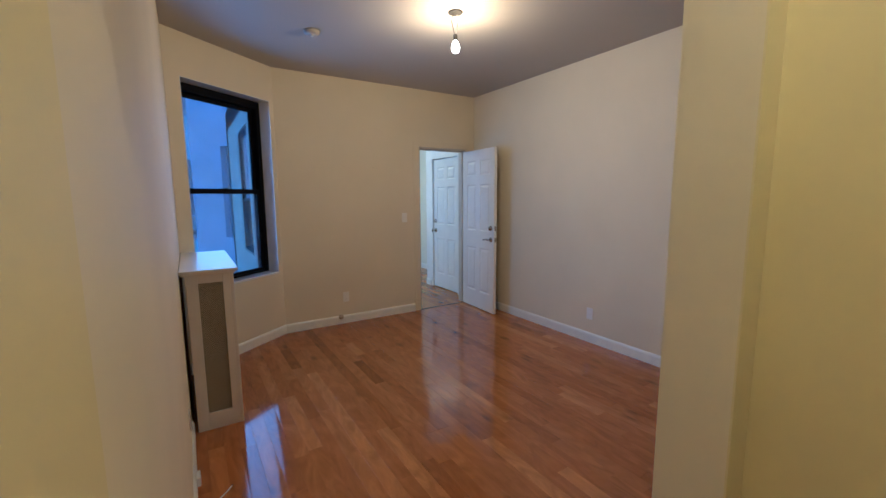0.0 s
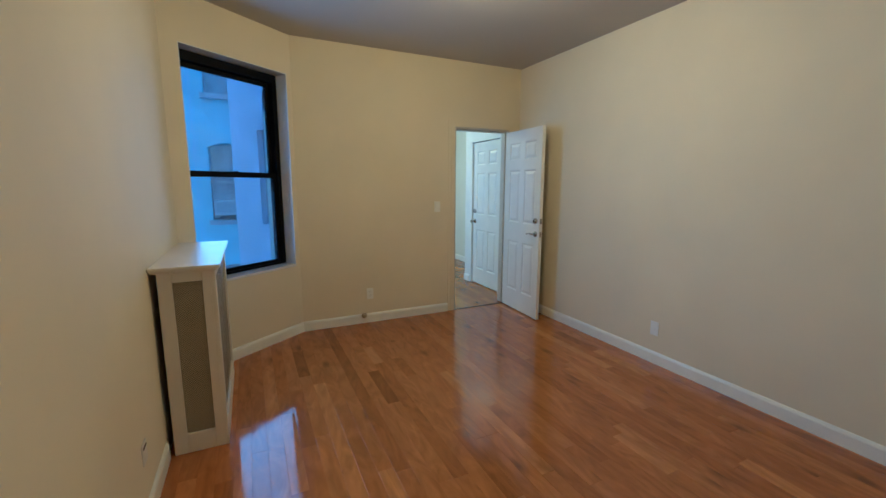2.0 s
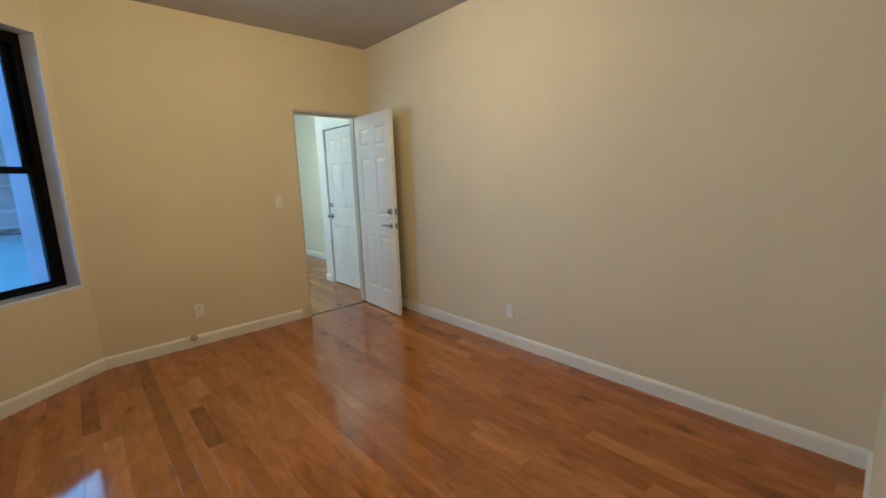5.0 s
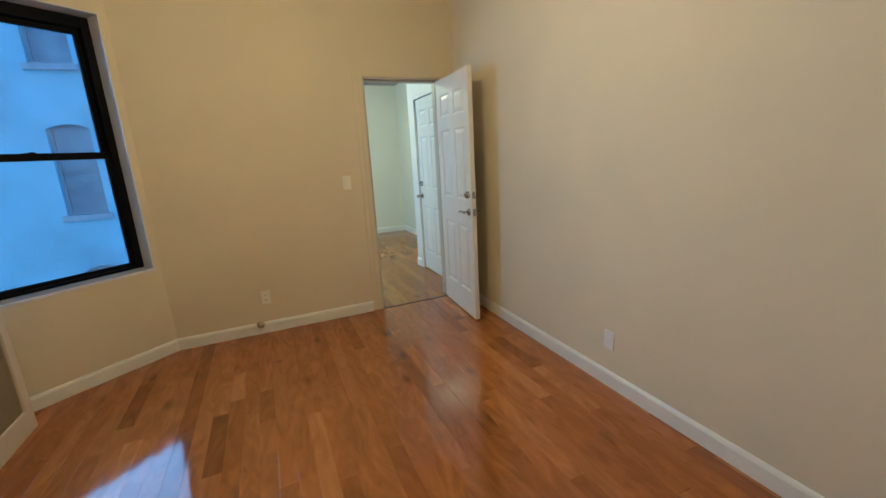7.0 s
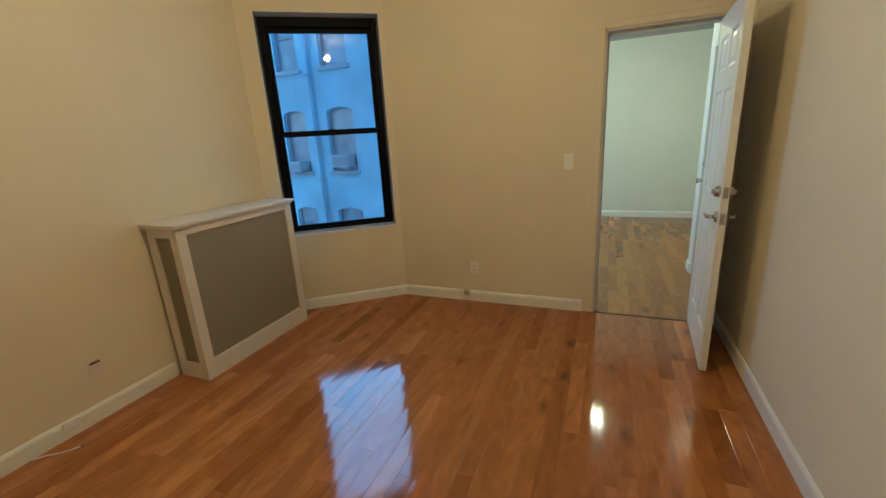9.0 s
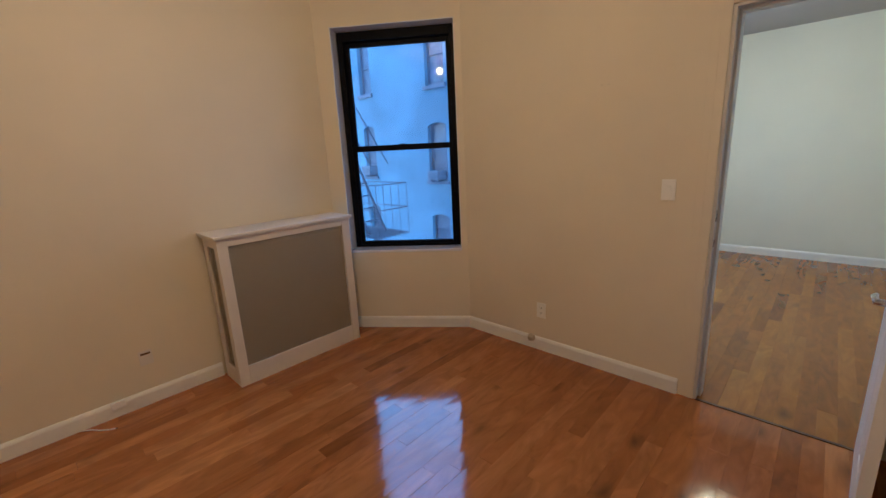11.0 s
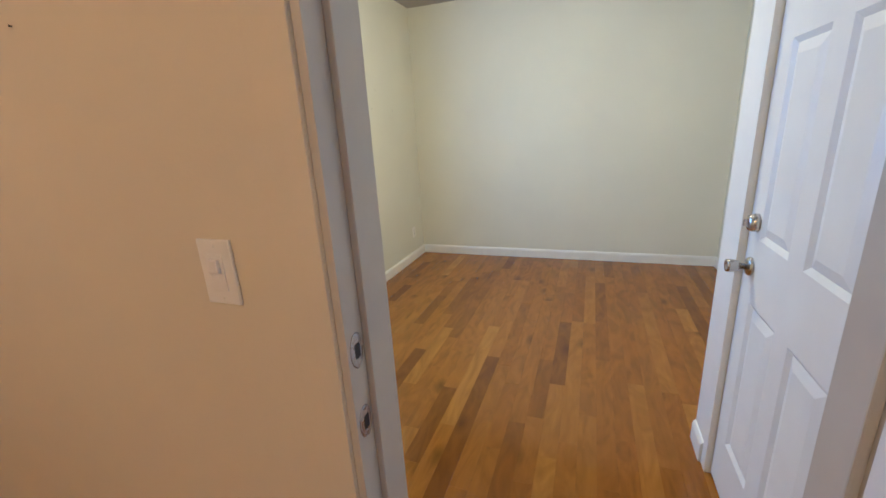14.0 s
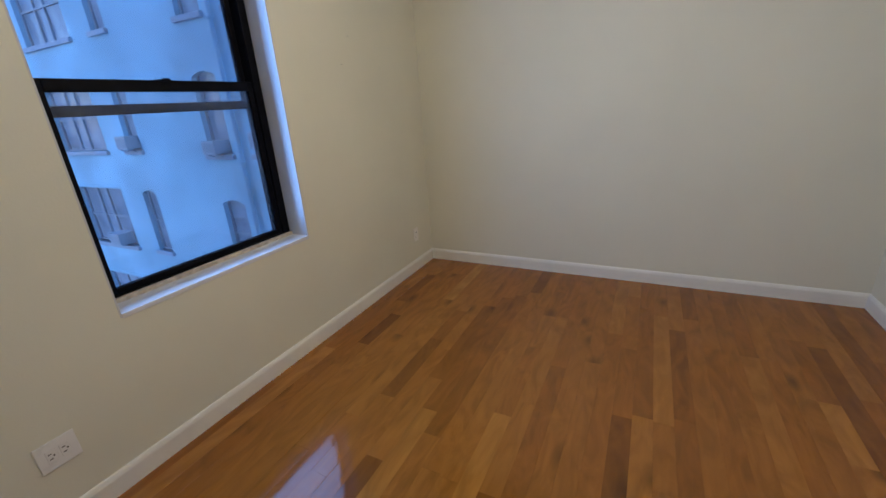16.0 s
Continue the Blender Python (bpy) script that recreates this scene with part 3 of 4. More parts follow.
# radiator cover against the west wall
def lattice(bm, w, h, pitch, strip, m):
    """Diagonal strips both ways that leave diamond holes, clipped to w by h."""
    n = int((w + h) / pitch) + 1
    for lay, flip in ((0.0, False), (0.0007, True)):
        for i in range(1, n):
            c = i * pitch
            pts = []
            for k in (c - strip / 2, c + strip / 2):
                p0 = (k, 0.0) if k <= w else (w, k - w)
                p1 = (0.0, k) if k <= h else (k - h, h)
                pts.append((p0, p1))
            if pts[1][0][0] >= w and pts[1][0][1] >= h:
                continue
            quad = [pts[0][0], pts[1][0], pts[1][1], pts[0][1]]
            quad = [(min(max(x, 0), w), min(max(z, 0), h)) for x, z in quad]
            if flip:
                quad = [(w - x, z) for x, z in quad]
            bm.faces.new([bm.verts.new(m @ Vector((x, lay, z))) for x, z in quad])


RX0, RX1, RY0, RY1, RH = 0.012, 0.272, 3.312, 4.275, 1.037
rad = thing("radiator_cover", pose(0, 0, 0), "cream painted radiator cover with perforated grey panels", "radiator cover")
bm = bmesh.new()
st, bot, top = 0.064, 0.130, 0.045
zt = RH - 0.03
soft_box(bm, RX1 - 0.02, RX1, RY0, RY0 + st, 0, zt, 0.003)
soft_box(bm, RX1 - 0.02, RX1, RY1 - st, RY1, 0, zt, 0.003)
soft_box(bm, RX1 - 0.02, RX1, RY0 + st, RY1 - st, 0, bot, 0.003)
soft_box(bm, RX1 - 0.02, RX1, RY0 + st, RY1 - st, zt - top, zt, 0.003)
part("front_frame", bm, COVERP, rad)
for y in (RY0, RY1 - 0.02):
    bm = bmesh.new()
    soft_box(bm, RX0, RX0 + 0.064, y, y + 0.02, 0, zt, 0.003)
    soft_box(bm, RX1 - 0.062, RX1 - 0.02, y, y + 0.02, 0, zt, 0.003)
    soft_box(bm, RX0 + 0.064, RX1 - 0.062, y, y + 0.02, 0, 0.11, 0.003)
    soft_box(bm, RX0 + 0.064, RX1 - 0.062, y, y + 0.02, zt - 0.055, zt, 0.003)
    side = part("side_frame", bm, COVERP, rad)
    bm = bmesh.new()
    lattice(bm, RX1 - 0.062 - RX0 - 0.064, zt - 0.055 - 0.11, 0.0125, 0.0062, pose(RX0 + 0.064, y + 0.009, 0.11))
    part("side_grille", bm, MESHP, rad, "perforated grey metal sheet")
bm = bmesh.new()
lattice(bm, RY1 - RY0 - 2 * st, zt - top - bot, 0.0105, 0.0058, pose(RX1 - 0.012, RY0 + st, bot, 0, 0, 90))
part("front_grille", bm, MESHP, rad, "perforated grey metal sheet")
bm = bmesh.new()
soft_box(bm, WX + 0.001, RX1 + 0.026, RY0 - 0.022, RY1 + 0.022, RH - 0.020, RH, 0.005)
soft_box(bm, WX + 0.004, RX1 + 0.012, RY0 - 0.010, RY1 + 0.010, RH - 0.034, RH - 0.020, 0.005)
part("top", bm, COVERP, rad, "cream painted moulded top")
# solid dark block in place of the shade inside the cover
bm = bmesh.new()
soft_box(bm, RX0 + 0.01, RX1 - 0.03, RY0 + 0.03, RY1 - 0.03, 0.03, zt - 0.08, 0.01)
part("shade_block", bm, DARK, rad, "dark block standing for the shade behind the grilles")


# plates on the walls
def wall_plate(m, label, kind, mat=PLATE):
    """x along the wall, y out into the room, z up; the origin in the middle of the plate's back."""
    ob = thing("light_switch" if kind == "switch" else "electrical_outlet" if kind == "outlet" else "wall_plate", m, label, "light switch" if kind == "switch" else "outlet" if kind == "outlet" else "wall plate", "outlets on the walls" if kind == "outlet" else "")
    bm = bmesh.new()
    soft_box(bm, -0.036, 0.036, 0, 0.0065, -0.058, 0.058, 0.003)
    part("plate", bm, mat, ob)
    if kind == "switch":
        bm = bmesh.new()
        soft_box(bm, -0.0165, 0.0165, 0.006, 0.009, -0.033, 0.033, 0.0015)
        part("rocker", bm, mat, ob)
        bm = bmesh.new()
        soft_box(bm, -0.011, 0.011, 0.008, 0.0155, 0.0, 0.025, 0.003)
        part("toggle", bm, mat, ob)
    elif kind == "outlet":
        for z in (-0.0195, 0.0195):
            bm = bmesh.new()
            soft_box(bm, -0.0165, 0.0165, 0.006, 0.0085, z - 0.014, z + 0.014, 0.002)
            sock = part("socket", bm, mat, ob)
            for x in (-0.0065, 0.0065):
                bm = bmesh.new()
                box(bm, x - 0.0012, x + 0.0012, 0.0083, 0.0088, z - 0.002, z + 0.008)
                part("slot", bm, SLOT, sock)
            bm = bmesh.new()
            lathe(bm, [(0.0024, 0.0083), (0.0024, 0.0088)], 10, pose(0, 0, z - 0.007, -90) @ pose(0, 0, 0))
            part("slot", bm, SLOT, sock)
    for z in ((-0.047, 0.047) if kind == "switch" else (0.0,)):
        bm = bmesh.new()
        lathe(bm, [(0.003, 0.0), (0.003, 0.0072), (0.0022, 0.0078)], 10, pose(0, 0, z, -90))
        part("screw", bm, mat, ob)
    return ob


wall_plate(pose(2.336, NY, 1.212, 0, 0, 180), "cream light switch plate beside the doorway", "switch")
wall_plate(pose(1.555, NY, 0.312, 0, 0, 180), "cream double outlet above the baseboard", "outlet", PLATE)
wall_plate(pose(EX, 3.035, 0.292, 0, 0, 90), "plain white blank plate low on the long wall", "blank", PLATEW)
wall_plate(pose(R2W, 6.12, 0.315, 0, 90, -90) @ Matrix.Diagonal((1.5, 1, 1, 1)), "wide white double outlet lying sideways under the window", "outlet", PLATEW)
wall_plate(pose(R2W, 8.66, 0.318, 0, 0, -90), "cream outlet near the bedroom corner", "outlet", PLATE)
jack = thing("wall_jack", pose(WX, 2.885, 0.32, 0, 0, -90), "painted-over cream jack plate with a narrow brown slot", "wall jack")
bm = bmesh.new()
soft_box(bm, -0.036, 0.036, 0, 0.006, -0.058, 0.036, 0.003)
part("plate", bm, COVERP, jack)
bm = bmesh.new()
soft_box(bm, -0.026, 0.026, 0, 0.0075, 0.010, 0.022, 0.001)
part("slot", bm, STRIP, jack, "brown open slot")
# loose end of a white cable, and the small box it leaves by
box_1 = thing("cable_box", pose(WX + BT, 2.70, 0.078), "small white plastic cable box on the baseboard", "cable box")
bm = bmesh.new()
soft_box(bm, 0.0, 0.018, -0.035, 0.035, -0.022, 0.024, 0.003)
part("case", bm, PLATEW, box_1)
cable = thing("loose_cable", pose(0, 0, 0), "loose end of a thin white cable on the floor", "cable")
bm = bmesh.new()
pts = [(0.004, 2.50, 0.012), (0.035, 2.555, 0.006), (0.080, 2.590, 0.004), (0.115, 2.625, 0.005), (0.142, 2.655, 0.010)]
for a, b in zip(pts, pts[1:]):
    rod(bm, a, b, 0.0032, 8)
part("sheath", bm, PLATEW, cable)
bm = bmesh.new()
rod(bm, pts[-1], (0.147, 2.661, 0.011), 0.0038, 8)
part("tip", bm, SLOT, cable, "dark cut end")

# brass stub of an old gas or cable outlet on the baseboard
cap = thing("gas_stub", pose(1.485, NY - BT, 0.085), "small brass capped gas stub on the baseboard", "gas stub")
bm = bmesh.new()
lathe(bm, [(0.030, 0.0), (0.030, 0.006), (0.024, 0.012), (0.020, 0.030), (0.012, 0.034)], 20, pose(0, 0, 0, 90))
part("cap_body", bm, BRASS, cap)

for x, y, z, rz in ((1.941, NY, 1.811, 180), (1.98, NY, 1.809, 180), (1.978, NY, 1.634, 180), (1.591, NY, 1.809, 180), (R2W, 7.96, 1.645, -90), (R2W, 8.06, 1.811, -90), (R2W, 8.37, 1.64, -90)):
    nail = thing("nail", pose(x, y, z, 0, 0, rz), "small dark nail head in the painted wall", "nail", "nails in the walls")
    bm = bmesh.new()
    lathe(bm, [(0.0012, -0.003), (0.0012, 0.003), (0.0021, 0.0032), (0.0021, 0.004)], 8, pose(0, 0, 0, -90))
    part("nail_head", bm, SLOT, nail)

# bare bulb on its wires, with the open ceiling box
bulb = thing("hanging_bulb", pose(BULB_1[0], BULB_1[1], H1), "bare lit bulb hanging on wires from a ceiling box", "ceiling lamp")
bm = bmesh.new()
lathe(bm, [(0.052, 0.0), (0.052, -0.004), (0.046, -0.010), (0.030, -0.012)], 24)
part("ceiling_box", bm, SLOT, bulb, "dark open ceiling box")
for k in (-1, 1):
    bm = bmesh.new()
    rod(bm, (k * 0.014, 0, -0.008), (k * 0.026, 0.01, -0.06), 0.0018, 6)
    rod(bm, (k * 0.026, 0.01, -0.06), (k * 0.006, 0, -0.152), 0.0018, 6)
    part("wire", bm, PLATEW if k > 0 else SLOT, bulb)
bm = bmesh.new()
lathe(bm, [(0.009, -0.150), (0.014, -0.154), (0.015, -0.180), (0.0165, -0.192), (0.014, -0.194)], 18)
part("socket", bm, SLOT, bulb, "small dark lamp socket")
bm = bmesh.new()
lathe(bm, [(0.010, -0.184), (0.014, -0.196), (0.024, -0.216), (0.030, -0.240), (0.027, -0.260), (0.016, -0.273), (0.004, -0.277)], 22)
globe = part("glass_bulb", bm, BULBG, bulb, "glowing bulb")
globe.visible_shadow = False

detector = thing("smoke_detector", pose(0.99, 3.88, H1), "white round smoke detector on the ceiling", "smoke detector")
bm = bmesh.new()
lathe(bm, [(0.062, 0.0), (0.062, -0.012), (0.055, -0.028), (0.034, -0.036)], 28)
part("case", bm, CEIL, detector, "case in the darkened ceiling white")
bm = bmesh.new()
lathe(bm, [(0.012, -0.035), (0.012, -0.040), (0.009, -0.041)], 14)
part("button", bm, PLATE, detector)

lamp2 = thing("ceiling_light", pose(LAMP_2[0], LAMP_2[1], H2), "round white glass dome light flush on the bedroom ceiling, lit", "ceiling lamp")
bm = bmesh.new()
lathe(bm, [(0.178, 0.0), (0.178, -0.014), (0.170, -0.022), (0.158, -0.022)], 36)
part("rim", bm, PLATEW, lamp2, "thin white rim")
bm = bmesh.new()
lathe(bm, [(0.165, -0.018), (0.163, -0.034), (0.148, -0.060), (0.115, -0.082), (0.065, -0.095), (0.012, -0.099)], 36)
globe = part("glass_dome", bm, LAMPG, lamp2, "glowing frosted glass dome")
globe.visible_shadow = False
# unseen hall bulb, added to brighten the yellow walls
fill_bulb = thing("added_hall_lamp", pose(FILL_H[0], FILL_H[1], 2.72), "added unseen bulb that lights the hall walls", "ceiling lamp")
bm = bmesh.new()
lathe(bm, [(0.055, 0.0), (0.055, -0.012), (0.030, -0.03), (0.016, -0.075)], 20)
part("socket", bm, PLATEW, fill_bulb)
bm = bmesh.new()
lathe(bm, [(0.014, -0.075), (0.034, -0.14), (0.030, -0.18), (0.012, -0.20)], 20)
globe = part("glass_bulb", bm, BULBG, fill_bulb)
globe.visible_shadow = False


# ---- courtyard ----
GROUND = -8.6
structure("ground", [(-900, 900, -900, 900, GROUND - 0.2, GROUND)], ASPHALT, "grey concrete courtyard ground", "ground")
FY = 12.4                                       # the facade across the courtyard
SILLS = (-8.43 + 3, -2.43, 0.57, 3.57, 6.57)
LIFT = {"wide": 0.14, "slim": 0.14, "arch": 0.0}
COLUMNS = [("wide", -14.1, -11.55), ("slim", -10.45, -9.78), ("arch", -6.93, -6.10), ("arch", -5.30, -4.38), ("arch", -2.19, -1.48), ("arch", -0.36, 0.42)]
WINH = 1.86
TOPZ, FX0, FX1 = 10.6, -26.0, 4.5

house = thing("apartment_building", pose(0, FY, 0), "white painted brick building across the courtyard, blue daylight tinted into its colour", "building")
bm = bmesh.new()
xs = [FX0] + [v for _, a, b in COLUMNS for v in (a, b)] + [FX1]
for i in range(0, len(xs), 2):
    box(bm, xs[i], xs[i + 1], 0, 0.35, GROUND, TOPZ)
for kind, a, b in COLUMNS:
    z = GROUND
    for s in SILLS:
        s += LIFT[kind]
        box(bm, a, b, 0, 0.35, z, s)
        z = s + WINH
    box(bm, a, b, 0, 0.35, z, TOPZ)
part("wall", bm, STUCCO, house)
bm = bmesh.new()
soft_box(bm, FX0, FX1, -0.18, 0.4, TOPZ, TOPZ + 0.3, 0.05)
part("parapet", bm, FARSILL, house)


def far_window(kind, a, b, s, k):
    w = b - a
    bm = bmesh.new()
    y = 0.16
    for q in ((0, 0.05, 0, WINH), (w - 0.05, w, 0, WINH), (0.05, w - 0.05, 0, 0.06), (0.05, w - 0.05, WINH - 0.05, WINH), (0.05, w - 0.05, WINH * 0.5 - 0.03, WINH * 0.5 + 0.03)):
        box(bm, q[0], q[1], y - 0.03, y + 0.05, q[2], q[3])
    if kind == "wide":
        for x in (w * 0.33, w * 0.55):
            box(bm, x - 0.035, x + 0.035, y - 0.035, y + 0.05, 0.06, WINH - 0.05)
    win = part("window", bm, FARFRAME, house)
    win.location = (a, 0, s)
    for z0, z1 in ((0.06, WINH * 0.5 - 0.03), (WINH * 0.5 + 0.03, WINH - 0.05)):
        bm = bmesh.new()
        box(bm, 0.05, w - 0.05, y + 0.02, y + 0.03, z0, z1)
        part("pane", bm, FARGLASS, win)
    if k % 3 == 0:
        bm = bmesh.new()
        box(bm, 0.06, w - 0.06, y + 0.005, y + 0.012, WINH * (0.55 if k % 2 else 0.72), WINH - 0.06)
        part("shade", bm, BLIND, win)
    bm = bmesh.new()
    soft_box(bm, -0.08, w + 0.08, -0.09, 0.16, -0.12, 0.0, 0.012)
    part("sill", bm, FARSILL, win)
    bm = bmesh.new()
    if kind == "wide":
        soft_box(bm, -0.05, w + 0.05, -0.02, 0.1, WINH, WINH + 0.1, 0.01)
    else:
        # segmental brick arch: fills the corners below the crown
        n, rise = 10, 0.11
        lo, hi = [], []
        for i in range(n + 1):
            u = i / n
            zz = WINH - rise + rise * math.sin(math.pi * u) ** 0.8
            lo.append([bm.verts.new((u * w, yy, zz)) for yy in (0.0, 0.14)])
            hi.append([bm.verts.new((u * w, yy, WINH + 0.001)) for yy in (0.0, 0.14)])
        for i in range(n):
            for g in ((lo[i][0], lo[i + 1][0], hi[i + 1][0], hi[i][0]), (lo[i][1], hi[i][1], hi[i + 1][1], lo[i + 1][1]), (lo[i][0], lo[i][1], lo[i + 1][1], lo[i + 1][0])):
                bm.faces.new(g)
    part("lintel", bm, STUCCO, win)


for ci, (kind, a, b) in enumerate(COLUMNS):
    for ri, s in enumerate(SILLS):
        far_window(kind, a, b, s + LIFT[kind], ci * 5 + ri * 2)


def air_conditioner(x, z, w=0.55, h=0.36, y=FY):
    ob = thing("air_conditioner", pose(x, y - 0.02, z), "pale metal air conditioner hanging out of a window", "air conditioner", "window air conditioners")
    bm = bmesh.new()
    soft_box(bm, -w / 2, w / 2, -0.30, 0.14, 0, h, 0.012)
    part("case", bm, ACP, ob)
    bm = bmesh.new()
    box(bm, -w / 2 + 0.04, w / 2 - 0.04, -0.304, -0.300, 0.05, h - 0.05)
    part("grille", bm, FARFRAME, ob, "dark grille")
    for i in range(6):
        bm = bmesh.new()
        zz = 0.07 + i * (h - 0.14) / 5
        box(bm, -w / 2 + 0.04, w / 2 - 0.04, -0.312, -0.303, zz - 0.008, zz + 0.008)
        part("slat", bm, ACP, ob)
    for k in (-1, 1):
        bm = bmesh.new()
        rod(bm, (k * w * 0.35, -0.28, 0.0), (k * w * 0.35, 0.0, -0.10), 0.015, 6)
        part("bracket", bm, IRON, ob)


air_conditioner(-4.80, 0.70)
air_conditioner(-0.02, 0.70)
air_conditioner(-6.5, 0.60, 0.45, 0.30)
air_conditioner(-10.1, 0.76, 0.5, 0.34)
air_conditioner(-12.2, -2.21, 0.6, 0.38)

pipe = thing("drain_pipe", pose(-5.72, FY, 0), "pale painted drain pipe down the facade", "pipe")
bm = bmesh.new()
rod(bm, (0, -0.09, GROUND), (0, -0.09, TOPZ - 0.2), 0.06, 12)
part("tube", bm, STUCCO, pipe)
for z in range(-6, 10, 3):
    bm = bmesh.new()
    lathe(bm, [(0.078, -0.05), (0.078, 0.05)], 12, pose(0, -0.09, z + 0.4))
    part("collar", bm, STUCCO, pipe)

# our own house seen from inside the court: its far corner bay and the wing beside the window
bay = thing("stucco_bay", pose(0, 0, 0), "pale stucco bay of the same house with a tall window", "building")
P = [Vector((0.78, 9.18)), Vector((0.22, 10.0))]
BM = pose(P[1].x, P[1].y, 0, 0, 0, math.degrees(math.atan2(P[0].y - P[1].y, P[0].x - P[1].x)))
BLEN = (P[0] - P[1]).length
bm = bmesh.new()
box(bm, 0, BLEN * 0.80, 0, 0.3, GROUND, TOPZ, BM)
box(bm, BLEN * 0.995, BLEN, 0, 0.3, GROUND, TOPZ, BM)
z = GROUND
for s in (-5.3, -2.3, 0.70, 3.70, 6.70):
    box(bm, BLEN * 0.80, BLEN * 0.995, 0, 0.3, z, s, BM)
    z = s + 1.73
box(bm, BLEN * 0.80, BLEN * 0.995, 0, 0.3, z, TOPZ, BM)
box(bm, 0.22, 0.5, 10.0, FY, GROUND, TOPZ)
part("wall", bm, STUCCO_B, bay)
for s in (-5.3, -2.3, 0.70, 3.70, 6.70):
    bm = bmesh.new()
    x0, x1 = BLEN * 0.80, BLEN * 0.995
    for q in ((x0, x0 + 0.05, s, s + 1.73), (x1 - 0.05, x1, s, s + 1.73), (x0 + 0.05, x1 - 0.05, s, s + 0.05), (x0 + 0.05, x1 - 0.05, s + 0.84, s + 0.9), (x0 + 0.05, x1 - 0.05, s + 1.68, s + 1.73)):
        box(bm, q[0], q[1], 0.12, 0.18, q[2], q[3], BM)
    win = part("window", bm, FARFRAME, bay, "grey sash window")
    # the pane takes a pale tone so that it stays faint
    bm = bmesh.new()
    box(bm, x0 + 0.05, x1 - 0.05, 0.16, 0.17, s + 0.05, s + 1.68, BM)
    part("pane", bm, BLIND, win, "pane in a pale tone that stays faint")

wing = thing("brick_wing", pose(0, 0, 0), "worn brownish wing beside the window", "building")
bm = bmesh.new()
box(bm, -8.0, -3.2, 2.0, 6.35, GROUND, TOPZ)
part("wall", bm, BRICK_W, wing)
upper = thing("tenement_house", pose(0, 0, 0), "pale stucco floors above and below the flat", "building")
bm = bmesh.new()
for z0, z1 in ((GROUND, -0.12), (3.2, TOPZ)):
    box(bm, -0.3, 4.6, -2.9, 4.4, z0, z1)
    box(bm, 0.78, 4.6, 4.4, 9.3, z0, z1)
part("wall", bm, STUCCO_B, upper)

# iron fire escape on the wing
FE = thing("fire_escape", pose(0, 0, 0), "pale grey iron fire escape with a railing and a steep stair", "fire escape")
fx0, fx1, fy0, fy1, fz = -6.6, -3.45, 7.4, 8.2, -0.15
for i in range(7):
    bm = bmesh.new()
    y = fy0 + (fy1 - fy0) * i / 6
    box(bm, fx0, fx1, y - 0.012, y + 0.012, fz - 0.02, fz + 0.01)
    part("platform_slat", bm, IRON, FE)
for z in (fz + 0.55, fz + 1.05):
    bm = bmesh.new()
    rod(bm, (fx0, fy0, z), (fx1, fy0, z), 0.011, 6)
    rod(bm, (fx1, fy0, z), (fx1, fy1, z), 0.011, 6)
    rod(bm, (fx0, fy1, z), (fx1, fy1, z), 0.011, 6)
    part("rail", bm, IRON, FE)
for i in range(13):
    x = fx0 + (fx1 - fx0) * i / 12
    for y in (fy0, fy1):
        bm = bmesh.new()
        rod(bm, (x, y, fz), (x, y, fz + 1.05), 0.006, 6)
        part("baluster", bm, IRON, FE)
for y in (7.55, 8.0):
    bm = bmesh.new()
    rod(bm, (-4.0, y, fz), (-5.75, y, fz + 3.1), 0.03, 6)
    part("stringer", bm, IRON, FE)
    bm = bmesh.new()
    rod(bm, (-3.75, y, fz + 1.45), (-5.75, y, fz + 4.0), 0.014, 6)
    part("handrail", bm, IRON, FE)
for i in range(1, 12):
    u = i / 12
    bm = bmesh.new()
    box(bm, -4.0 - 1.75 * u - 0.05, -4.0 - 1.75 * u + 0.05, 7.55, 8.0, fz + 3.1 * u - 0.01, fz + 3.1 * u + 0.01)
    part("tread", bm, IRON, FE)


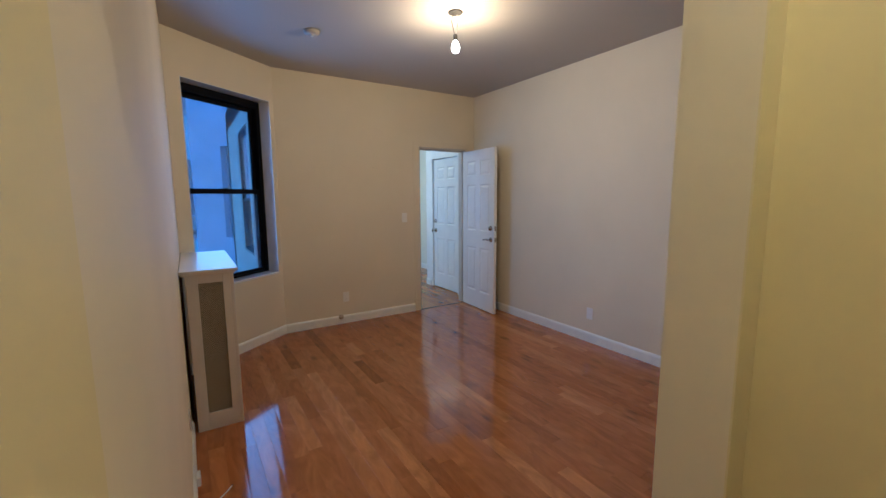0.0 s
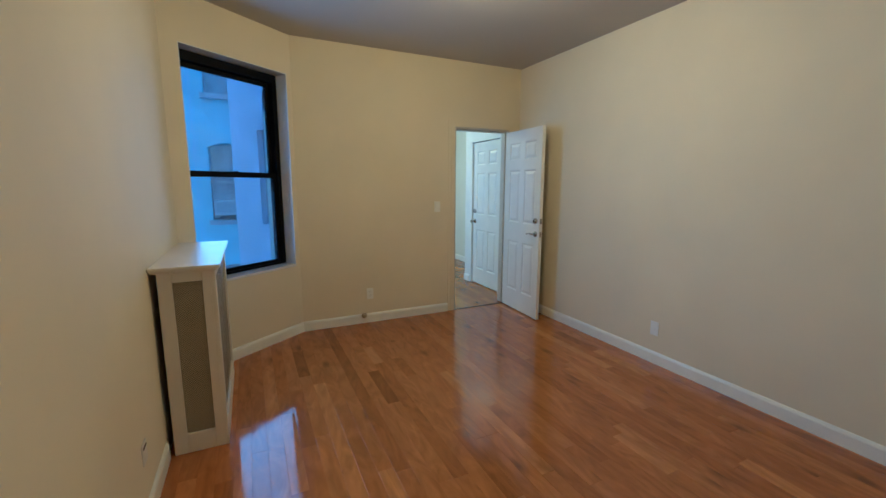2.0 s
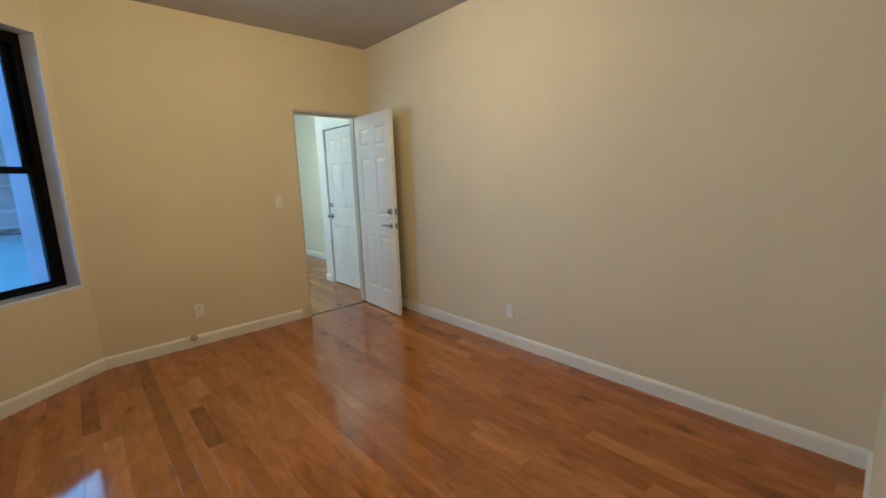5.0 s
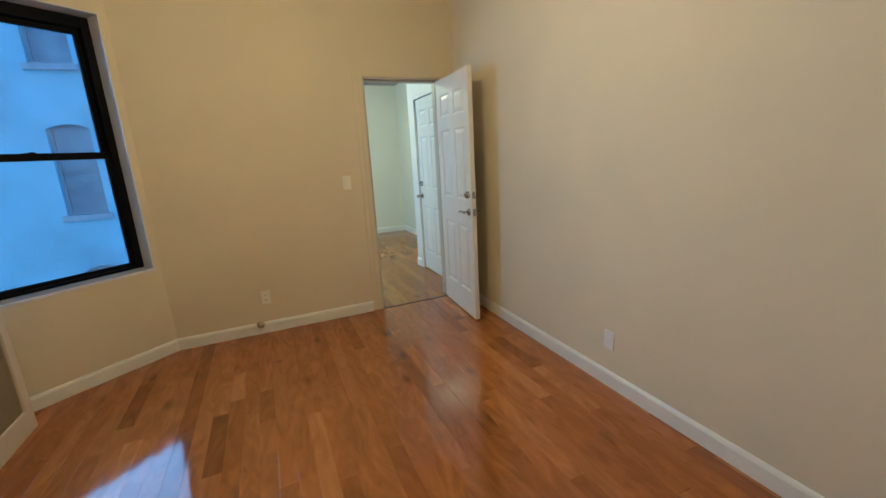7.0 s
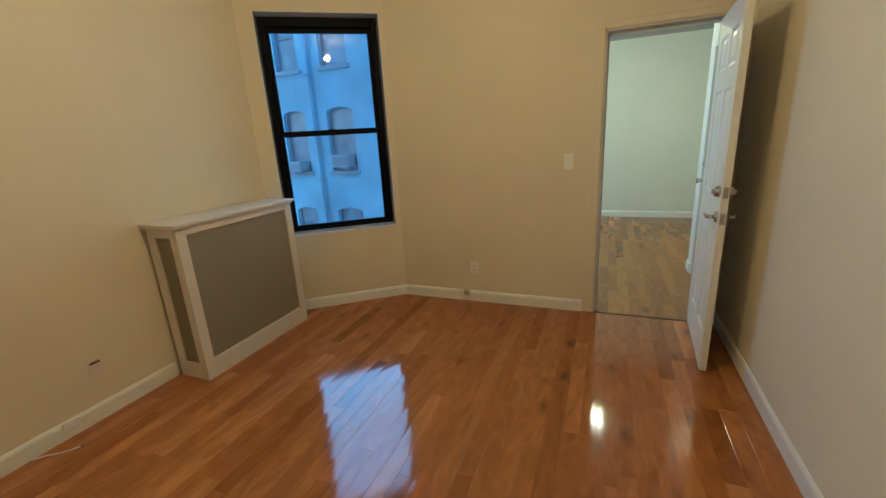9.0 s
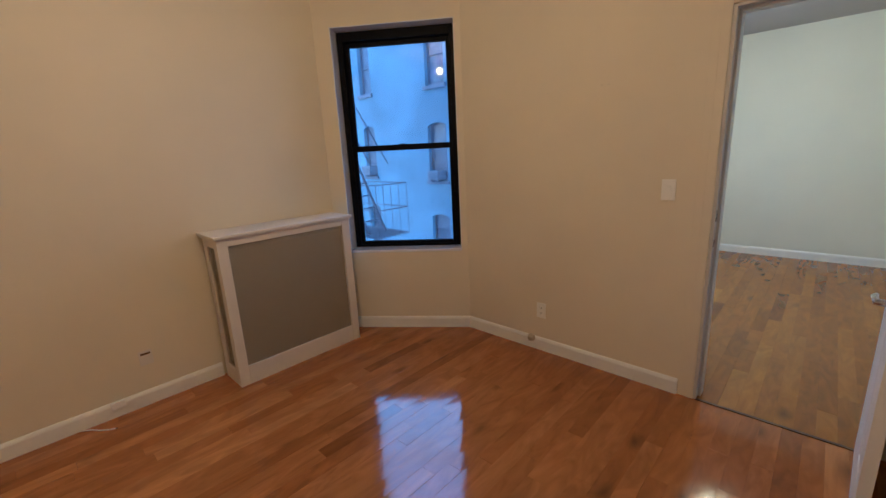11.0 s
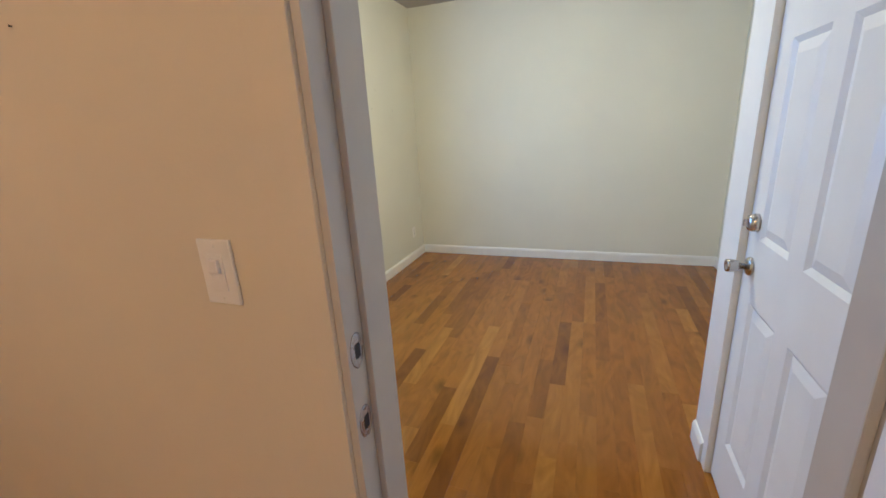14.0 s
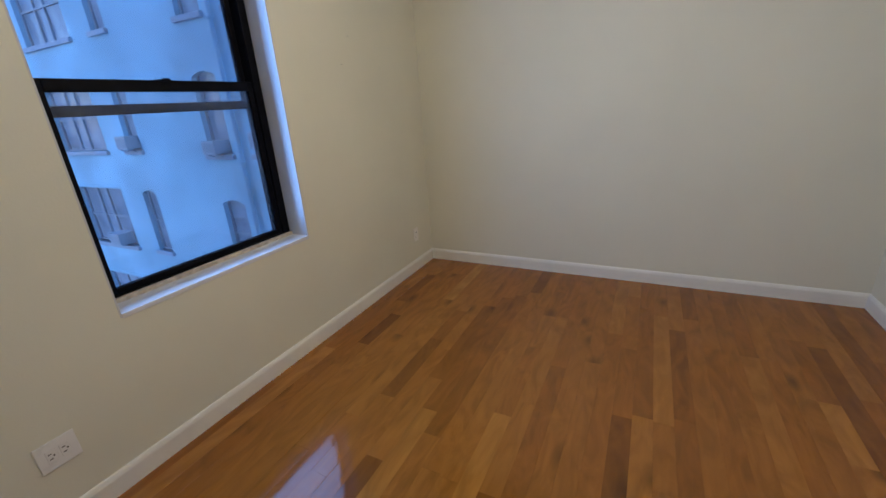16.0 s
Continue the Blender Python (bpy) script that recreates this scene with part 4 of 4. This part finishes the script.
# floor boards, laid along the flat
def boards(floor, mat, x0, x1, y0, y1, seed, width=0.083):
    rnd = random.Random(seed)
    bm = bmesh.new()
    e, th = 0.0008, 0.018
    # one board of unit length: a slightly crowned top and eased long edges
    crown = [(e + (width - 2 * e) * i / 6, 0.00022 * (1 - (i / 3 - 1) ** 2)) for i in range(7)]
    sides = [[(0.0001, -th), (0.0001, -0.00025), (e, 0)], [(width - e, 0), (width - 0.0001, -0.00025), (width - 0.0001, -th)]]
    for pts in (crown, *sides):
        ends = [[bm.verts.new((x, yy, z)) for x, z in pts] for yy in (0.0, 1.0)]
        for i in range(len(pts) - 1):
            f = bm.faces.new((ends[0][i], ends[0][i + 1], ends[1][i + 1], ends[1][i]))
            f.smooth = pts is crown
    for yy in (0.0, 1.0):
        bm.faces.new([bm.verts.new((x, yy, z)) for x, z in sides[0] + crown[1:-1] + sides[1]])
    bm.normal_update()
    for f in bm.faces:
        n, c = f.normal, f.calc_center_median()
        if n.dot(Vector((c.x - width / 2, c.y - 0.5, 20 * (c.z + th / 2)))) < 0:
            f.normal_flip()
    data = bpy.data.meshes.new("board")
    bm.to_mesh(data)
    bm.free()
    data.materials.append(mat)
    x = x0
    while x < x1 - 0.01:
        y = y0 - rnd.uniform(0.0, 0.7)
        while y < y1:
            length = rnd.choice((0.38, 0.55, 0.75, 0.95, 1.15, 1.4)) * rnd.uniform(0.9, 1.1)
            if y1 - (y + length) < 0.3:
                length = y1 - y
            if y + length - y0 < 0.3:
                length = y0 + 0.3 - y
            a, b = max(y, y0), min(y + length, y1)
            if b - a > 0.06:
                ob = new("floor_board", data)
                ob.parent = floor
                tilt = rnd.uniform(-0.6, 0.6)
                ob.matrix_basis = pose(x, a + 0.0004, rnd.uniform(-0.0002, 0.0002), rnd.uniform(-0.03, 0.03), tilt, 0) @ Matrix.Diagonal((1, b - a - 0.0008, 1, 1))
            y += length
        x += width


f1 = structure("floor", [(-0.3, EX + 0.2, -2.8, NY, -0.12, -0.004)], SUBFLOOR, "glossy red-brown oak strip floor of the living room", "floor")
f2 = structure("floor_bedroom", [(0.78, R2E + 0.2, NY, R2N + 0.2, -0.12, -0.004)], SUBFLOOR, "glossy honey-brown oak strip floor of the bedroom", "floor")
boards(f1, FLOOR_1, WX - 0.01, EX + 0.03, SY - 0.2, NY, 3)
boards(f1, FLOOR_1, WX - 0.01, 1.03, -2.6, SY - 0.2, 4)
boards(f2, FLOOR_2, R2W - 0.02, R2E + 0.03, NY, R2N + 0.02, 5)
